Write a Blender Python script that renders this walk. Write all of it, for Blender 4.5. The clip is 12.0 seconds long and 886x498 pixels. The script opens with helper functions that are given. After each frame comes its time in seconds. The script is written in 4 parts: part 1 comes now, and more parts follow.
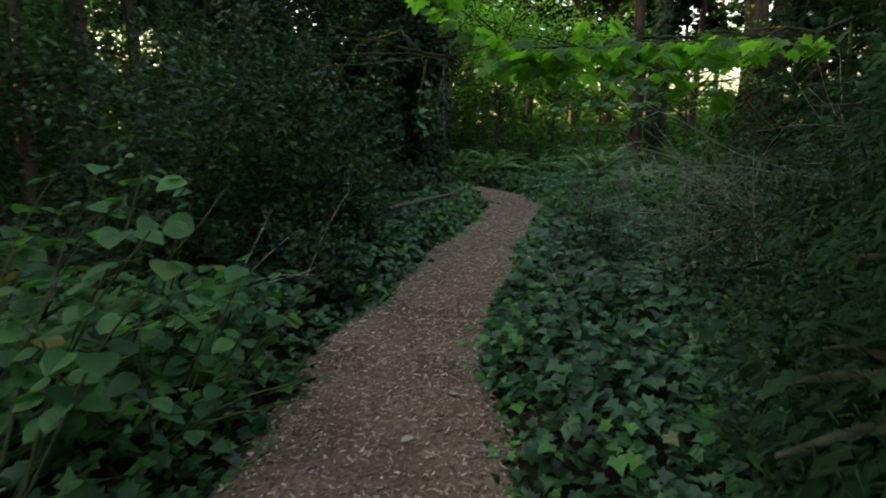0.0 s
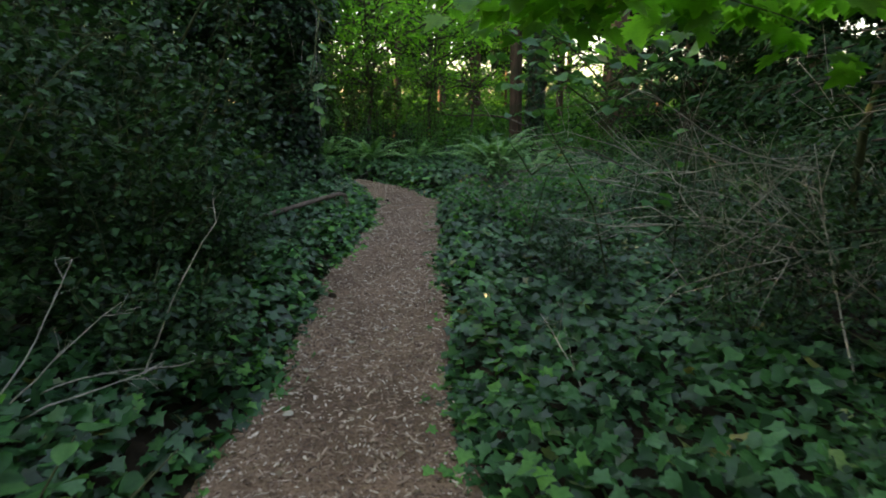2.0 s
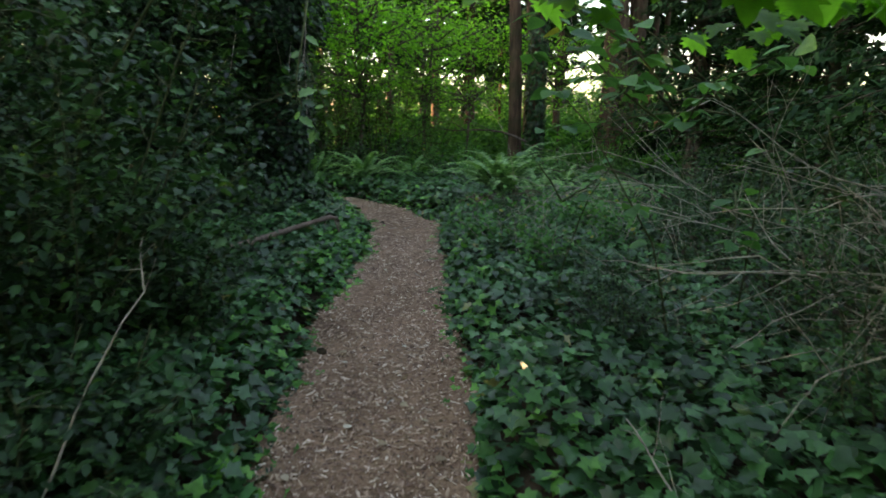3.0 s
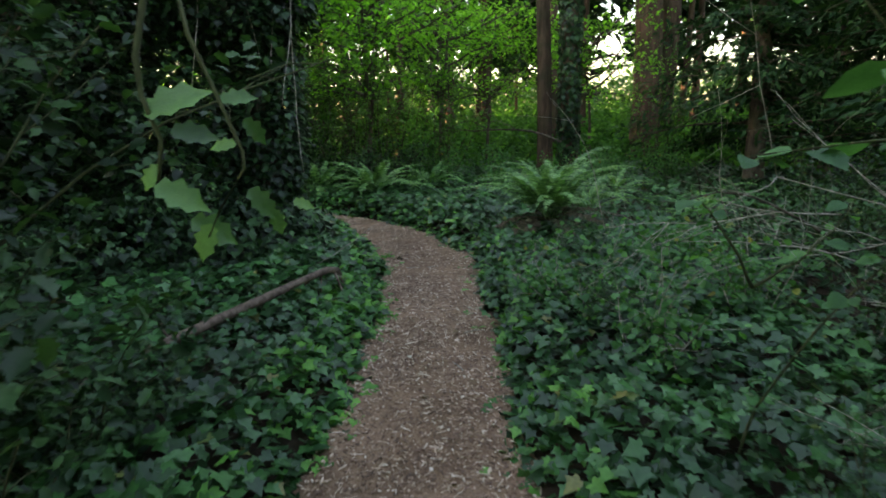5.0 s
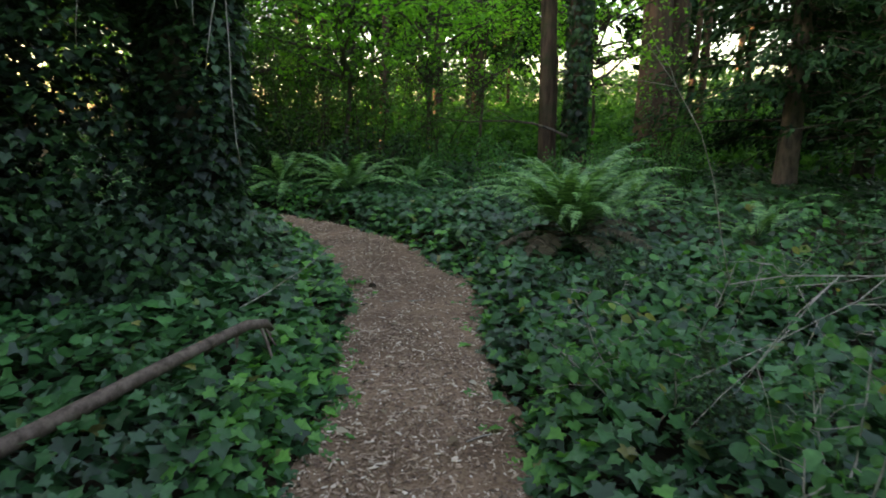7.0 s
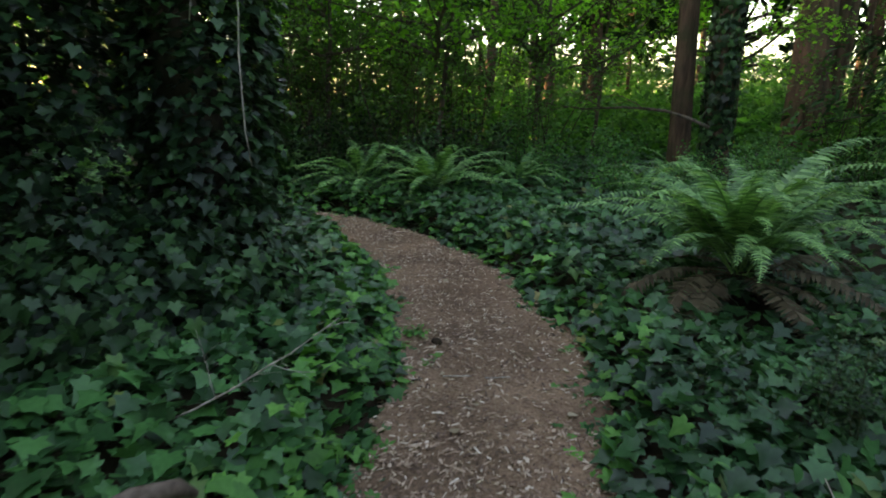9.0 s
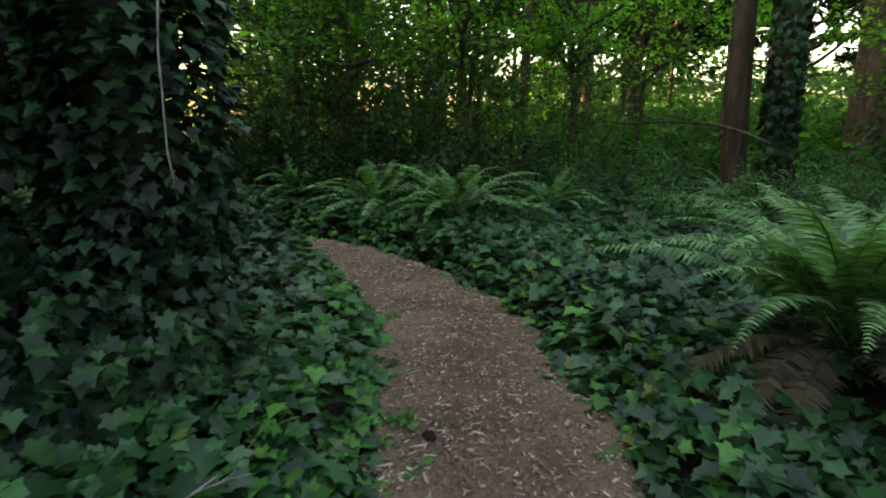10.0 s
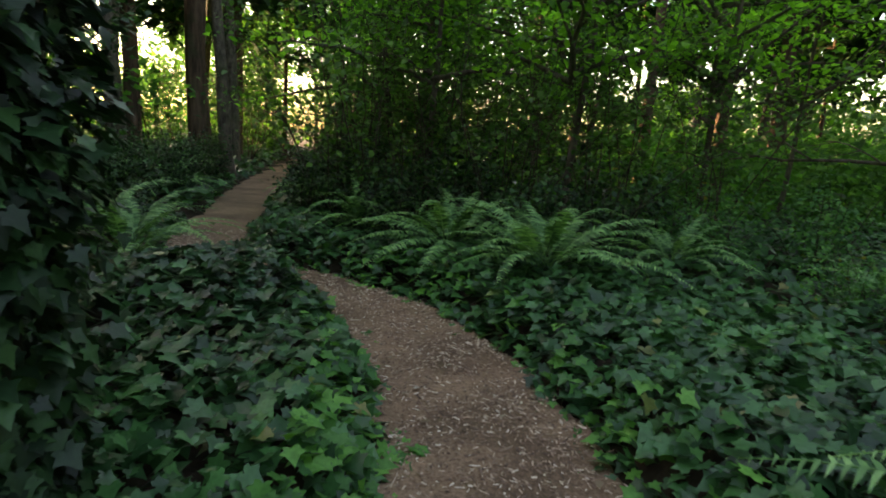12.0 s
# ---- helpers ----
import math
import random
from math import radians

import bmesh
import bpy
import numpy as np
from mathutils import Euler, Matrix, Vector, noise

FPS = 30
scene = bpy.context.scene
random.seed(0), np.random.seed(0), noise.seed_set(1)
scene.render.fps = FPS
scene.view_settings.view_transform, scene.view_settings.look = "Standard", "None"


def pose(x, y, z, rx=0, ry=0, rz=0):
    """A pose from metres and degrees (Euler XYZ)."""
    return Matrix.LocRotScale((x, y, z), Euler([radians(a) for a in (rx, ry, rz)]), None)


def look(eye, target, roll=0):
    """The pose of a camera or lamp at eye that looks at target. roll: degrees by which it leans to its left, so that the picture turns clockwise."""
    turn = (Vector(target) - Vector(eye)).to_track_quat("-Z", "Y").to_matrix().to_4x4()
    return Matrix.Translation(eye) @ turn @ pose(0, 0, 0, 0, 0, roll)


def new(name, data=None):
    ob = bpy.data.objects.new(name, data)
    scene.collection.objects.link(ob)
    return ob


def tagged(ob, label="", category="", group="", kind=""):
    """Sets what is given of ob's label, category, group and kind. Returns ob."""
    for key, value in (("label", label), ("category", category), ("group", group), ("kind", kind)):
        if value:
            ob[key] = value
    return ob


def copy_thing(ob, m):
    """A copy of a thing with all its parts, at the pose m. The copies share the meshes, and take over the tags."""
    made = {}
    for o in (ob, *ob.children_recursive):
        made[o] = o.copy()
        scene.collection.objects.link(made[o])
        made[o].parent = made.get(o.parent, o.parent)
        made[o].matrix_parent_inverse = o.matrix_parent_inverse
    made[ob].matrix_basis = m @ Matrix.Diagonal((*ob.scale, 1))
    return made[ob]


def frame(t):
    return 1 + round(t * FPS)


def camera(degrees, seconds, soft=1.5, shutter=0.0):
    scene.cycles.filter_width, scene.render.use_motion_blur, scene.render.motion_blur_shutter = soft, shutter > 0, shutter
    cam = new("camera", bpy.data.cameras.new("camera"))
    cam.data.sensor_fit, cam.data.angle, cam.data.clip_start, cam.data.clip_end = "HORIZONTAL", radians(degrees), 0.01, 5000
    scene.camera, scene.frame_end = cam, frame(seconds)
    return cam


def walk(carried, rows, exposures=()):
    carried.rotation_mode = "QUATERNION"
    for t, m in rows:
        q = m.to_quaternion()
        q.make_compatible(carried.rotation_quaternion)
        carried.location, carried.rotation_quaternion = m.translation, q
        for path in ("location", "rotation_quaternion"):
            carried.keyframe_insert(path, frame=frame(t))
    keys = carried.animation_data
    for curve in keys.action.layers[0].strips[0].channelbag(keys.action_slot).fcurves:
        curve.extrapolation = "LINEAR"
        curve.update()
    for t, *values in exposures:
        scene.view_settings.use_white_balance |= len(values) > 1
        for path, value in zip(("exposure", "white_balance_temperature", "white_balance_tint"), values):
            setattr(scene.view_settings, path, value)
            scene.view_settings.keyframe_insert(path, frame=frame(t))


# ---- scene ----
cam = camera(71.9, 12.0, 1.85, 0.3)
EXPOSURE = [(0.0, 2.85, 7500, 20), (2.5, 3.35, 7450, 20), (5.5, 3.5, 7450, 20), (8.5, 3.4, 7500, 20), (12.0, 3.25, 7750, 20)]
PATH = [
    (0, (-0.019, 0.15, 1.545), (-0.015, 2.112, 1.153), 0.9),
    (0.5, (-0.154, 0.602, 1.563), (0.016, 2.559, 1.187), 2.0),
    (1, (-0.248, 1.072, 1.551), (-0.061, 3.022, 1.149), 1.0),
    (1.5, (-0.329, 1.546, 1.545), (-0.036, 3.48, 1.131), 2.3),
    (2, (-0.377, 2.015, 1.542), (0.074, 3.915, 1.107), 0.8),
    (2.5, (-0.361, 2.516, 1.537), (0.035, 4.429, 1.108), 0.9),
    (2.7, (-0.356, 2.7, 1.527), (0.079, 4.613, 1.137), 1.1),
    (4.3, (-0.143, 4.59, 1.641), (0.441, 6.455, 1.213), 0.6),
    (4.5, (-0.13, 4.783, 1.646), (0.466, 6.642, 1.21), 0.5),
    (5, (-0.044, 5.282, 1.659), (0.403, 7.189, 1.256), -0.7),
    (5.5, (0.035, 5.79, 1.617), (0.588, 7.676, 1.245), 0.3),
    (6, (0.146, 6.264, 1.59), (0.716, 8.141, 1.202), -0.1),
    (6.5, (0.276, 6.72, 1.578), (0.783, 8.614, 1.185), 0.4),
    (6.7, (0.313, 6.927, 1.549), (0.816, 8.821, 1.15), 0.7),
    (8.3, (0.643, 8.272, 1.524), (0.947, 10.179, 1.002), -0.9),
    (8.5, (0.707, 8.483, 1.508), (0.912, 10.41, 1.012), -1.7),
    (9, (0.85, 8.985, 1.48), (1.011, 10.925, 1.021), 1.1),
    (9.5, (0.966, 9.493, 1.469), (1.197, 11.433, 1.043), 1.2),
    (10, (1.115, 9.993, 1.463), (1.159, 11.95, 1.052), 0.8),
    (10.5, (1.195, 10.453, 1.447), (1.265, 12.412, 1.051), 2.2),
    (11, (1.255, 10.89, 1.457), (1.233, 12.854, 1.08), 1.3),
    (11.5, (1.353, 11.32, 1.495), (1.14, 13.276, 1.138), 3.1),
    (12, (1.355, 11.748, 1.506), (1.05, 13.692, 1.147), 3.2),
]
walk(cam, [(t, look(eye, target, roll)) for t, eye, target, roll in PATH], EXPOSURE)

# ---- world, sun, exposure ----
SUN_AZ, SUN_EL = radians(-73.0), radians(9.5)   # clockwise from +y; low evening sun
world = bpy.data.worlds.new("sky")
scene.world = world
world.use_nodes = True
wn = world.node_tree.nodes
sky = wn.new("ShaderNodeTexSky")
sky.sky_type, sky.sun_disc = "NISHITA", False
sky.sun_elevation, sky.sun_rotation = SUN_EL, SUN_AZ
sky.dust_density, sky.ozone_density = 2.5, 0.6
wn["Background"].inputs["Strength"].default_value = 0.15
world.node_tree.links.new(sky.outputs["Color"], wn["Background"].inputs["Color"])
sun = new("sun", bpy.data.lights.new("sun", "SUN"))
sun.data.energy, sun.data.angle, sun.data.color = 4.5, radians(0.5), (1.0, 0.72, 0.40)
toward = Vector((math.sin(SUN_AZ) * math.cos(SUN_EL), math.cos(SUN_AZ) * math.cos(SUN_EL), math.sin(SUN_EL)))
sun.rotation_euler = toward.to_track_quat("Z", "Y").to_euler()

# ---- materials ----


def material(name):
    m = bpy.data.materials.new(name)
    m.use_nodes = True
    t = m.node_tree
    return m, t, t.nodes["Principled BSDF"]


def ramp(t, source, stops):
    r = t.nodes.new("ShaderNodeValToRGB")
    e = r.color_ramp.elements
    while len(e) < len(stops):
        e.new(0.5)
    for el, (p, c) in zip(e, stops):
        el.position, el.color = p, (*c, 1)
    t.links.new(source, r.inputs[0])
    return r.outputs[0]


def noise_tex(t, scale, detail=4.0, rough=0.55):
    co = t.nodes.new("ShaderNodeTexCoord")
    n = t.nodes.new("ShaderNodeTexNoise")
    n.inputs["Scale"].default_value, n.inputs["Detail"].default_value, n.inputs["Roughness"].default_value = scale, detail, rough
    t.links.new(co.outputs["Object"], n.inputs["Vector"])
    return n


def bump(t, b, height, strength, distance):
    n = t.nodes.new("ShaderNodeBump")
    n.inputs["Strength"].default_value, n.inputs["Distance"].default_value = strength, distance
    t.links.new(height, n.inputs["Height"])
    t.links.new(n.outputs[0], b.inputs["Normal"])


def mix(t, a, b, fac, kind="MIX"):
    n = t.nodes.new("ShaderNodeMix")
    n.data_type, n.blend_type = "RGBA", kind
    for sock, v in ((n.inputs[0], fac), (n.inputs[6], a), (n.inputs[7], b)):
        if isinstance(v, bpy.types.NodeSocket):
            t.links.new(v, sock)
        elif isinstance(v, tuple):
            sock.default_value = (*v, 1)
        else:
            sock.default_value = v
    return n.outputs[2]


def leaf_material(name, dark, mid, light, through_light=0.35, rough=0.45, spec=0.4, glow=(1.3, 1.5, 0.6), odd=None):
    """Leaves: colour by leaf, blotches on each, and light that passes through the blade."""
    m, t, b = material(name)
    geo = t.nodes.new("ShaderNodeNewGeometry")
    info = t.nodes.new("ShaderNodeObjectInfo")
    add = t.nodes.new("ShaderNodeMath")
    add.operation = "ADD"
    t.links.new(geo.outputs["Random Per Island"], add.inputs[0])
    t.links.new(info.outputs["Random"], add.inputs[1])
    fr = t.nodes.new("ShaderNodeMath")
    fr.operation = "FRACT"
    t.links.new(add.outputs[0], fr.inputs[0])
    stops = [(0.0, dark), (0.45, mid), (0.8, light), (0.985, light)]
    if odd:
        stops.append((0.996, odd))
    col = ramp(t, fr.outputs[0], stops)
    patch = noise_tex(t, 0.9, 3)
    col = mix(t, col, ramp(t, patch.outputs[0], [(0.3, (0.48, 0.54, 0.56)), (0.7, (1.4, 1.35, 1.15))]), 1.0, "MULTIPLY")
    fine = noise_tex(t, 45, 3)
    col = mix(t, col, ramp(t, fine.outputs[0], [(0.3, (0.75, 0.78, 0.7)), (0.7, (1.15, 1.12, 1.1))]), 1.0, "MULTIPLY")
    t.links.new(col, b.inputs["Base Color"])
    b.inputs["Roughness"].default_value = rough
    b.inputs["Specular IOR Level"].default_value = spec
    bump(t, b, fine.outputs[0], 0.35, 0.004)
    tr = t.nodes.new("ShaderNodeBsdfTranslucent")
    t.links.new(mix(t, col, glow, 1.0, "MULTIPLY"), tr.inputs["Color"])
    ms = t.nodes.new("ShaderNodeMixShader")
    ms.inputs[0].default_value = through_light
    t.links.new(b.outputs[0], ms.inputs[1])
    t.links.new(tr.outputs[0], ms.inputs[2])
    t.links.new(ms.outputs[0], t.nodes["Material Output"].inputs["Surface"])
    return m


def bark_material(name, dark, light, scale=6.0, stretch=0.18, depth=0.03, moss=None):
    m, t, b = material(name)
    co = t.nodes.new("ShaderNodeTexCoord")
    mp = t.nodes.new("ShaderNodeMapping")
    mp.inputs["Scale"].default_value = (1, 1, stretch)
    t.links.new(co.outputs["Object"], mp.inputs["Vector"])
    n = t.nodes.new("ShaderNodeTexNoise")
    n.inputs["Scale"].default_value, n.inputs["Detail"].default_value, n.inputs["Roughness"].default_value = scale, 6, 0.65
    t.links.new(mp.outputs[0], n.inputs["Vector"])
    col = ramp(t, n.outputs[0], [(0.33, dark), (0.62, light)])
    if moss:
        big = noise_tex(t, 1.4, 4)
        col = mix(t, col, moss, ramp(t, big.outputs[0], [(0.5, (0, 0, 0)), (0.68, (0.8, 0.8, 0.8))]))
    t.links.new(col, b.inputs["Base Color"])
    b.inputs["Roughness"].default_value = 0.9
    b.inputs["Specular IOR Level"].default_value = 0.2
    bump(t, b, n.outputs[0], 0.9, depth)
    return m


def soil_material(name, dark, light, scale=14.0, depth=0.02):
    m, t, b = material(name)
    a, c = noise_tex(t, scale, 6, 0.7), noise_tex(t, 1.1, 3)
    col = mix(t, ramp(t, a.outputs[0], [(0.3, dark), (0.7, light)]), ramp(t, c.outputs[0], [(0.35, (0.6, 0.57, 0.54)), (0.65, (1.25, 1.2, 1.15))]), 1.0, "MULTIPLY")
    t.links.new(col, b.inputs["Base Color"])
    b.inputs["Roughness"].default_value = 0.95
    b.inputs["Specular IOR Level"].default_value = 0.15
    bump(t, b, a.outputs[0], 0.8, depth)
    return m


def chip_material(name):
    m, t, b = material(name)
    geo = t.nodes.new("ShaderNodeNewGeometry")
    info = t.nodes.new("ShaderNodeObjectInfo")
    add = t.nodes.new("ShaderNodeMath")
    add.operation = "ADD"
    t.links.new(geo.outputs["Random Per Island"], add.inputs[0])
    t.links.new(info.outputs["Random"], add.inputs[1])
    fr = t.nodes.new("ShaderNodeMath")
    fr.operation = "FRACT"
    t.links.new(add.outputs[0], fr.inputs[0])
    col = ramp(t, fr.outputs[0], [(0.0, (0.10, 0.058, 0.038)), (0.35, (0.23, 0.142, 0.095)), (0.65, (0.37, 0.245, 0.165)), (0.88, (0.58, 0.42, 0.30)), (1.0, (0.78, 0.65, 0.51))])
    n = noise_tex(t, 60, 4)
    col = mix(t, col, ramp(t, n.outputs[0], [(0.3, (0.7, 0.7, 0.7)), (0.7, (1.15, 1.15, 1.15))]), 1.0, "MULTIPLY")
    t.links.new(col, b.inputs["Base Color"])
    b.inputs["Roughness"].default_value = 0.85
    bump(t, b, n.outputs[0], 0.4, 0.003)
    return m


M_SOIL = soil_material("forest_soil", (0.018, 0.013, 0.009), (0.05, 0.038, 0.024))
M_PATH = soil_material("trodden_earth", (0.12, 0.075, 0.05), (0.39, 0.26, 0.175), 55.0, 0.014)
M_CHIP = chip_material("wood_chips")
M_IVY = leaf_material("ivy_leaf", (0.014, 0.047, 0.020), (0.025, 0.088, 0.034), (0.052, 0.172, 0.058), 0.16, 0.33, 0.36, odd=(0.20, 0.19, 0.06))
M_IVY_FRESH = leaf_material("young_ivy_leaf", (0.045, 0.16, 0.045), (0.08, 0.26, 0.06), (0.13, 0.36, 0.08), 0.3, 0.45, 0.3)
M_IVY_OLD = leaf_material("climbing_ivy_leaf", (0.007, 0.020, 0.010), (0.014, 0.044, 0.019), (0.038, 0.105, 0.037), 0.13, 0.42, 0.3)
M_HOLLY = leaf_material("holly_leaf", (0.009, 0.028, 0.013), (0.02, 0.062, 0.025), (0.052, 0.135, 0.048), 0.22, 0.42, 0.25)
M_PALEHOLLY = leaf_material("pale_holly_leaf", (0.05, 0.14, 0.045), (0.12, 0.29, 0.085), (0.25, 0.48, 0.17), 0.3, 0.3, 0.5)
M_HAZEL = leaf_material("hazel_leaf", (0.045, 0.14, 0.06), (0.075, 0.22, 0.085), (0.115, 0.30, 0.10), 0.38, 0.5, 0.25, odd=(0.32, 0.27, 0.05))
M_MAPLE = leaf_material("maple_leaf", (0.085, 0.21, 0.03), (0.14, 0.33, 0.05), (0.22, 0.46, 0.08), 0.66, 0.45, 0.3, (1.4, 1.8, 0.7))
M_FERN = leaf_material("fern_frond", (0.055, 0.15, 0.06), (0.13, 0.29, 0.115), (0.27, 0.50, 0.22), 0.3, 0.45, 0.35)
M_FERN_DEAD = leaf_material("withered_frond", (0.06, 0.046, 0.03), (0.105, 0.08, 0.055), (0.17, 0.135, 0.098), 0.15, 0.8, 0.2, (1, 1, 1))
M_THICKET = leaf_material("thicket_leaf", (0.038, 0.09, 0.024), (0.06, 0.145, 0.035), (0.10, 0.215, 0.05), 0.42, 0.5, 0.25, (1.1, 1.4, 0.75))
M_WOODS = leaf_material("woods_leaf", (0.03, 0.09, 0.024), (0.055, 0.16, 0.04), (0.105, 0.25, 0.06), 0.6, 0.55, 0.25, (1.15, 1.5, 0.7))
M_CONIFER = leaf_material("conifer_needles", (0.010, 0.034, 0.017), (0.018, 0.056, 0.025), (0.034, 0.09, 0.036), 0.2, 0.7, 0.1)
M_BARK = bark_material("fir_bark", (0.025, 0.016, 0.011), (0.13, 0.082, 0.055), 7.0, 0.16, 0.05, (0.035, 0.05, 0.02))
M_BARK2 = bark_material("maple_bark", (0.03, 0.024, 0.018), (0.12, 0.10, 0.075), 11.0, 0.4, 0.02, (0.04, 0.06, 0.02))
M_STEM = bark_material("green_stem", (0.035, 0.042, 0.02), (0.085, 0.10, 0.045), 30.0, 0.4, 0.003)
M_BROWN = bark_material("brown_stem", (0.022, 0.017, 0.012), (0.085, 0.066, 0.046), 24.0, 0.35, 0.004)
M_DEAD = bark_material("dead_twig", (0.19, 0.165, 0.135), (0.48, 0.43, 0.365), 30.0, 0.3, 0.004)
M_LOG = bark_material("fallen_branch_bark", (0.065, 0.046, 0.035), (0.19, 0.14, 0.11), 22.0, 0.5, 0.008)

# ---- mesh helpers ----


class Geo:
    """Collects vertices and faces of one mesh."""

    def __init__(self):
        self.v, self.t, self.q, self.n = [], [], [], 0

    def add(self, verts, tris=None, quads=None):
        verts = np.asarray(verts, float).reshape(-1, 3)
        if tris is not None and len(tris):
            self.t.append(np.asarray(tris, int).reshape(-1, 3) + self.n)
        if quads is not None and len(quads):
            self.q.append(np.asarray(quads, int).reshape(-1, 4) + self.n)
        self.v.append(verts)
        self.n += len(verts)

    def mesh(self, name, mat, smooth=False):
        me = bpy.data.meshes.new(name)
        v = np.concatenate(self.v)
        t = np.concatenate(self.t) if self.t else np.zeros((0, 3), int)
        q = np.concatenate(self.q) if self.q else np.zeros((0, 4), int)
        loops = np.concatenate([t.ravel(), q.ravel()])
        starts = np.concatenate([np.arange(len(t)) * 3, len(t) * 3 + np.arange(len(q)) * 4])
        me.vertices.add(len(v))
        me.vertices.foreach_set("co", v.ravel())
        me.loops.add(len(loops))
        me.loops.foreach_set("vertex_index", loops)
        me.polygons.add(len(starts))
        me.polygons.foreach_set("loop_start", starts)
        if smooth:
            me.polygons.foreach_set("use_smooth", np.ones(len(starts), bool))
        me.update(calc_edges=True)
        me.validate()
        me.materials.append(mat)
        return me


def part(name, geo, mat, parent=None, label="", smooth=False):
    ob = new(name, geo if isinstance(geo, bpy.types.Mesh) else geo.mesh(name, mat, smooth))
    ob.parent = parent
    return tagged(ob, label)


def thing(name, label, category, at=(0, 0, 0), group="", kind=""):
    ob = new(name)
    ob.empty_display_size = 0.1
    ob.location = at
    return tagged(ob, label, category, group, kind)


def unit(a):
    a = np.asarray(a, float)
    return a / np.maximum(np.linalg.norm(a, axis=-1, keepdims=True), 1e-9)


def tube(geo, pts, radii, sides=6, cap=True):
    pts = np.asarray(pts, float)
    n = len(pts)
    tan = unit(np.gradient(pts, axis=0))
    ref = np.where(np.abs(tan[:, 2:3]) > 0.9, np.array([[1.0, 0, 0]]), np.array([[0, 0, 1.0]]))
    if np.ptp(np.abs(tan[:, 2])) > 0.3:
        ref = np.tile([[0.57, 0.31, 0.76]], (n, 1))
    u = unit(np.cross(tan, ref))
    w = np.cross(tan, u)
    a = np.linspace(0, 2 * np.pi, sides, endpoint=False)
    ring = u[:, None] * np.cos(a)[None, :, None] + w[:, None] * np.sin(a)[None, :, None]
    v = pts[:, None] + ring * np.asarray(radii, float)[:, None, None]
    i = np.arange(n - 1)[:, None] * sides
    j = np.arange(sides)[None]
    k = (j + 1) % sides
    quads = np.stack([i + j, i + k, i + sides + k, i + sides + j], -1).reshape(-1, 4)
    v = v.reshape(-1, 3)
    tris = []
    if cap:
        v = np.concatenate([v, pts[:1], pts[-1:]])
        b = n * sides
        for s in range(sides):
            tris += [(b, (s + 1) % sides, s), (b + 1, b - sides + s, b - sides + (s + 1) % sides)]
    geo.add(v, tris, quads)


def blade(outline, fold=0.12, droop=0.15):
    """A leaf from half an outline (x, y): base at the origin, tip along +y, folded on its midrib and bent down at the tip."""
    half = np.array(outline, float)
    ys = half[:, 1]
    mid = np.stack([np.zeros(len(half)), ys], 1)
    pts = np.concatenate([mid, half, half * [-1, 1]])
    z = np.abs(pts[:, 0]) * fold - droop * np.clip(pts[:, 1], 0, 1.2) ** 2
    v = np.column_stack([pts, z])
    n = len(half)
    tris = []
    for i in range(n - 1):
        a, b, c, d, e, f = i, i + 1, n + i, n + i + 1, 2 * n + i, 2 * n + i + 1
        tris += [(a, c, d), (a, d, b), (a, f, e), (a, b, f)]
    tris = [t for t in tris if abs(np.linalg.norm(np.cross(v[t[1]] - v[t[0]], v[t[2]] - v[t[0]]))) > 1e-6]
    return v, np.array(tris)


def fan(outline, fold=0.1, droop=0.15, centre=(0, 0.3)):
    half = np.array(outline, float)
    pts = np.concatenate([[centre], half, (half * [-1, 1])[::-1]])
    keep = [0]
    for i in range(1, len(pts)):
        if np.linalg.norm(pts[i] - pts[keep[-1]]) > 1e-6:
            keep.append(i)
    pts = pts[keep]
    z = np.abs(pts[:, 0]) * fold - droop * np.clip(pts[:, 1], 0, 1.2) ** 2
    n = len(pts) - 1
    return np.column_stack([pts, z]), np.array([(0, 1 + i, 1 + (i + 1) % n) for i in range(n)])


IVY = fan([(0, 0), (0.17, -0.15), (0.43, -0.13), (0.36, 0.08), (0.64, 0.31), (0.36, 0.43), (0.20, 0.66), (0, 1.0)], 0.11, 0.18)
OVATE = blade([(0, 0), (0.28, 0.12), (0.42, 0.38), (0.34, 0.66), (0.14, 0.90), (0, 1.0)], 0.18, 0.22)
ROUND = blade([(0, 0), (0.30, 0.03), (0.47, 0.22), (0.50, 0.45), (0.40, 0.70), (0.20, 0.88), (0, 1.04)], 0.14, 0.2)
MAPLE = fan([(0, 0), (0.22, -0.12), (0.42, -0.08), (0.33, 0.10), (0.66, 0.16), (0.56, 0.26), (0.72, 0.44), (0.42, 0.42), (0.46, 0.76), (0.24, 0.62), (0.16, 0.86), (0, 1.06)], 0.08, 0.2)
HOLLY = blade([(0, 0), (0.22, 0.10), (0.17, 0.22), (0.31, 0.36), (0.2, 0.5), (0.26, 0.66), (0.11, 0.78), (0, 1.0)], 0.35, 0.15)
SMALL = (np.array([(0, 0, 0), (0.34, 0.45, 0.07), (0, 1, -0.12), (-0.34, 0.45, 0.07)]), np.array([(0, 1, 2), (0, 2, 3)]))
FAR_LEAF = blade([(0, 0), (0.36, 0.32), (0.28, 0.68), (0, 1.0)], 0.16, 0.2)
FAR_IVY = fan([(0, 0), (0.45, -0.02), (0.58, 0.40), (0.22, 0.58), (0, 1.0)], 0.10, 0.18)
FAR_SPRAY = fan([(0, 0), (0.22, 0.22), (0.09, 0.4), (0.2, 0.62), (0, 1.0)], 0.05, 0.25, (0, 0.4))
NEEDLE = blade([(0, 0), (0.05, 0.3), (0, 1.0)], 0.1, 0.15)


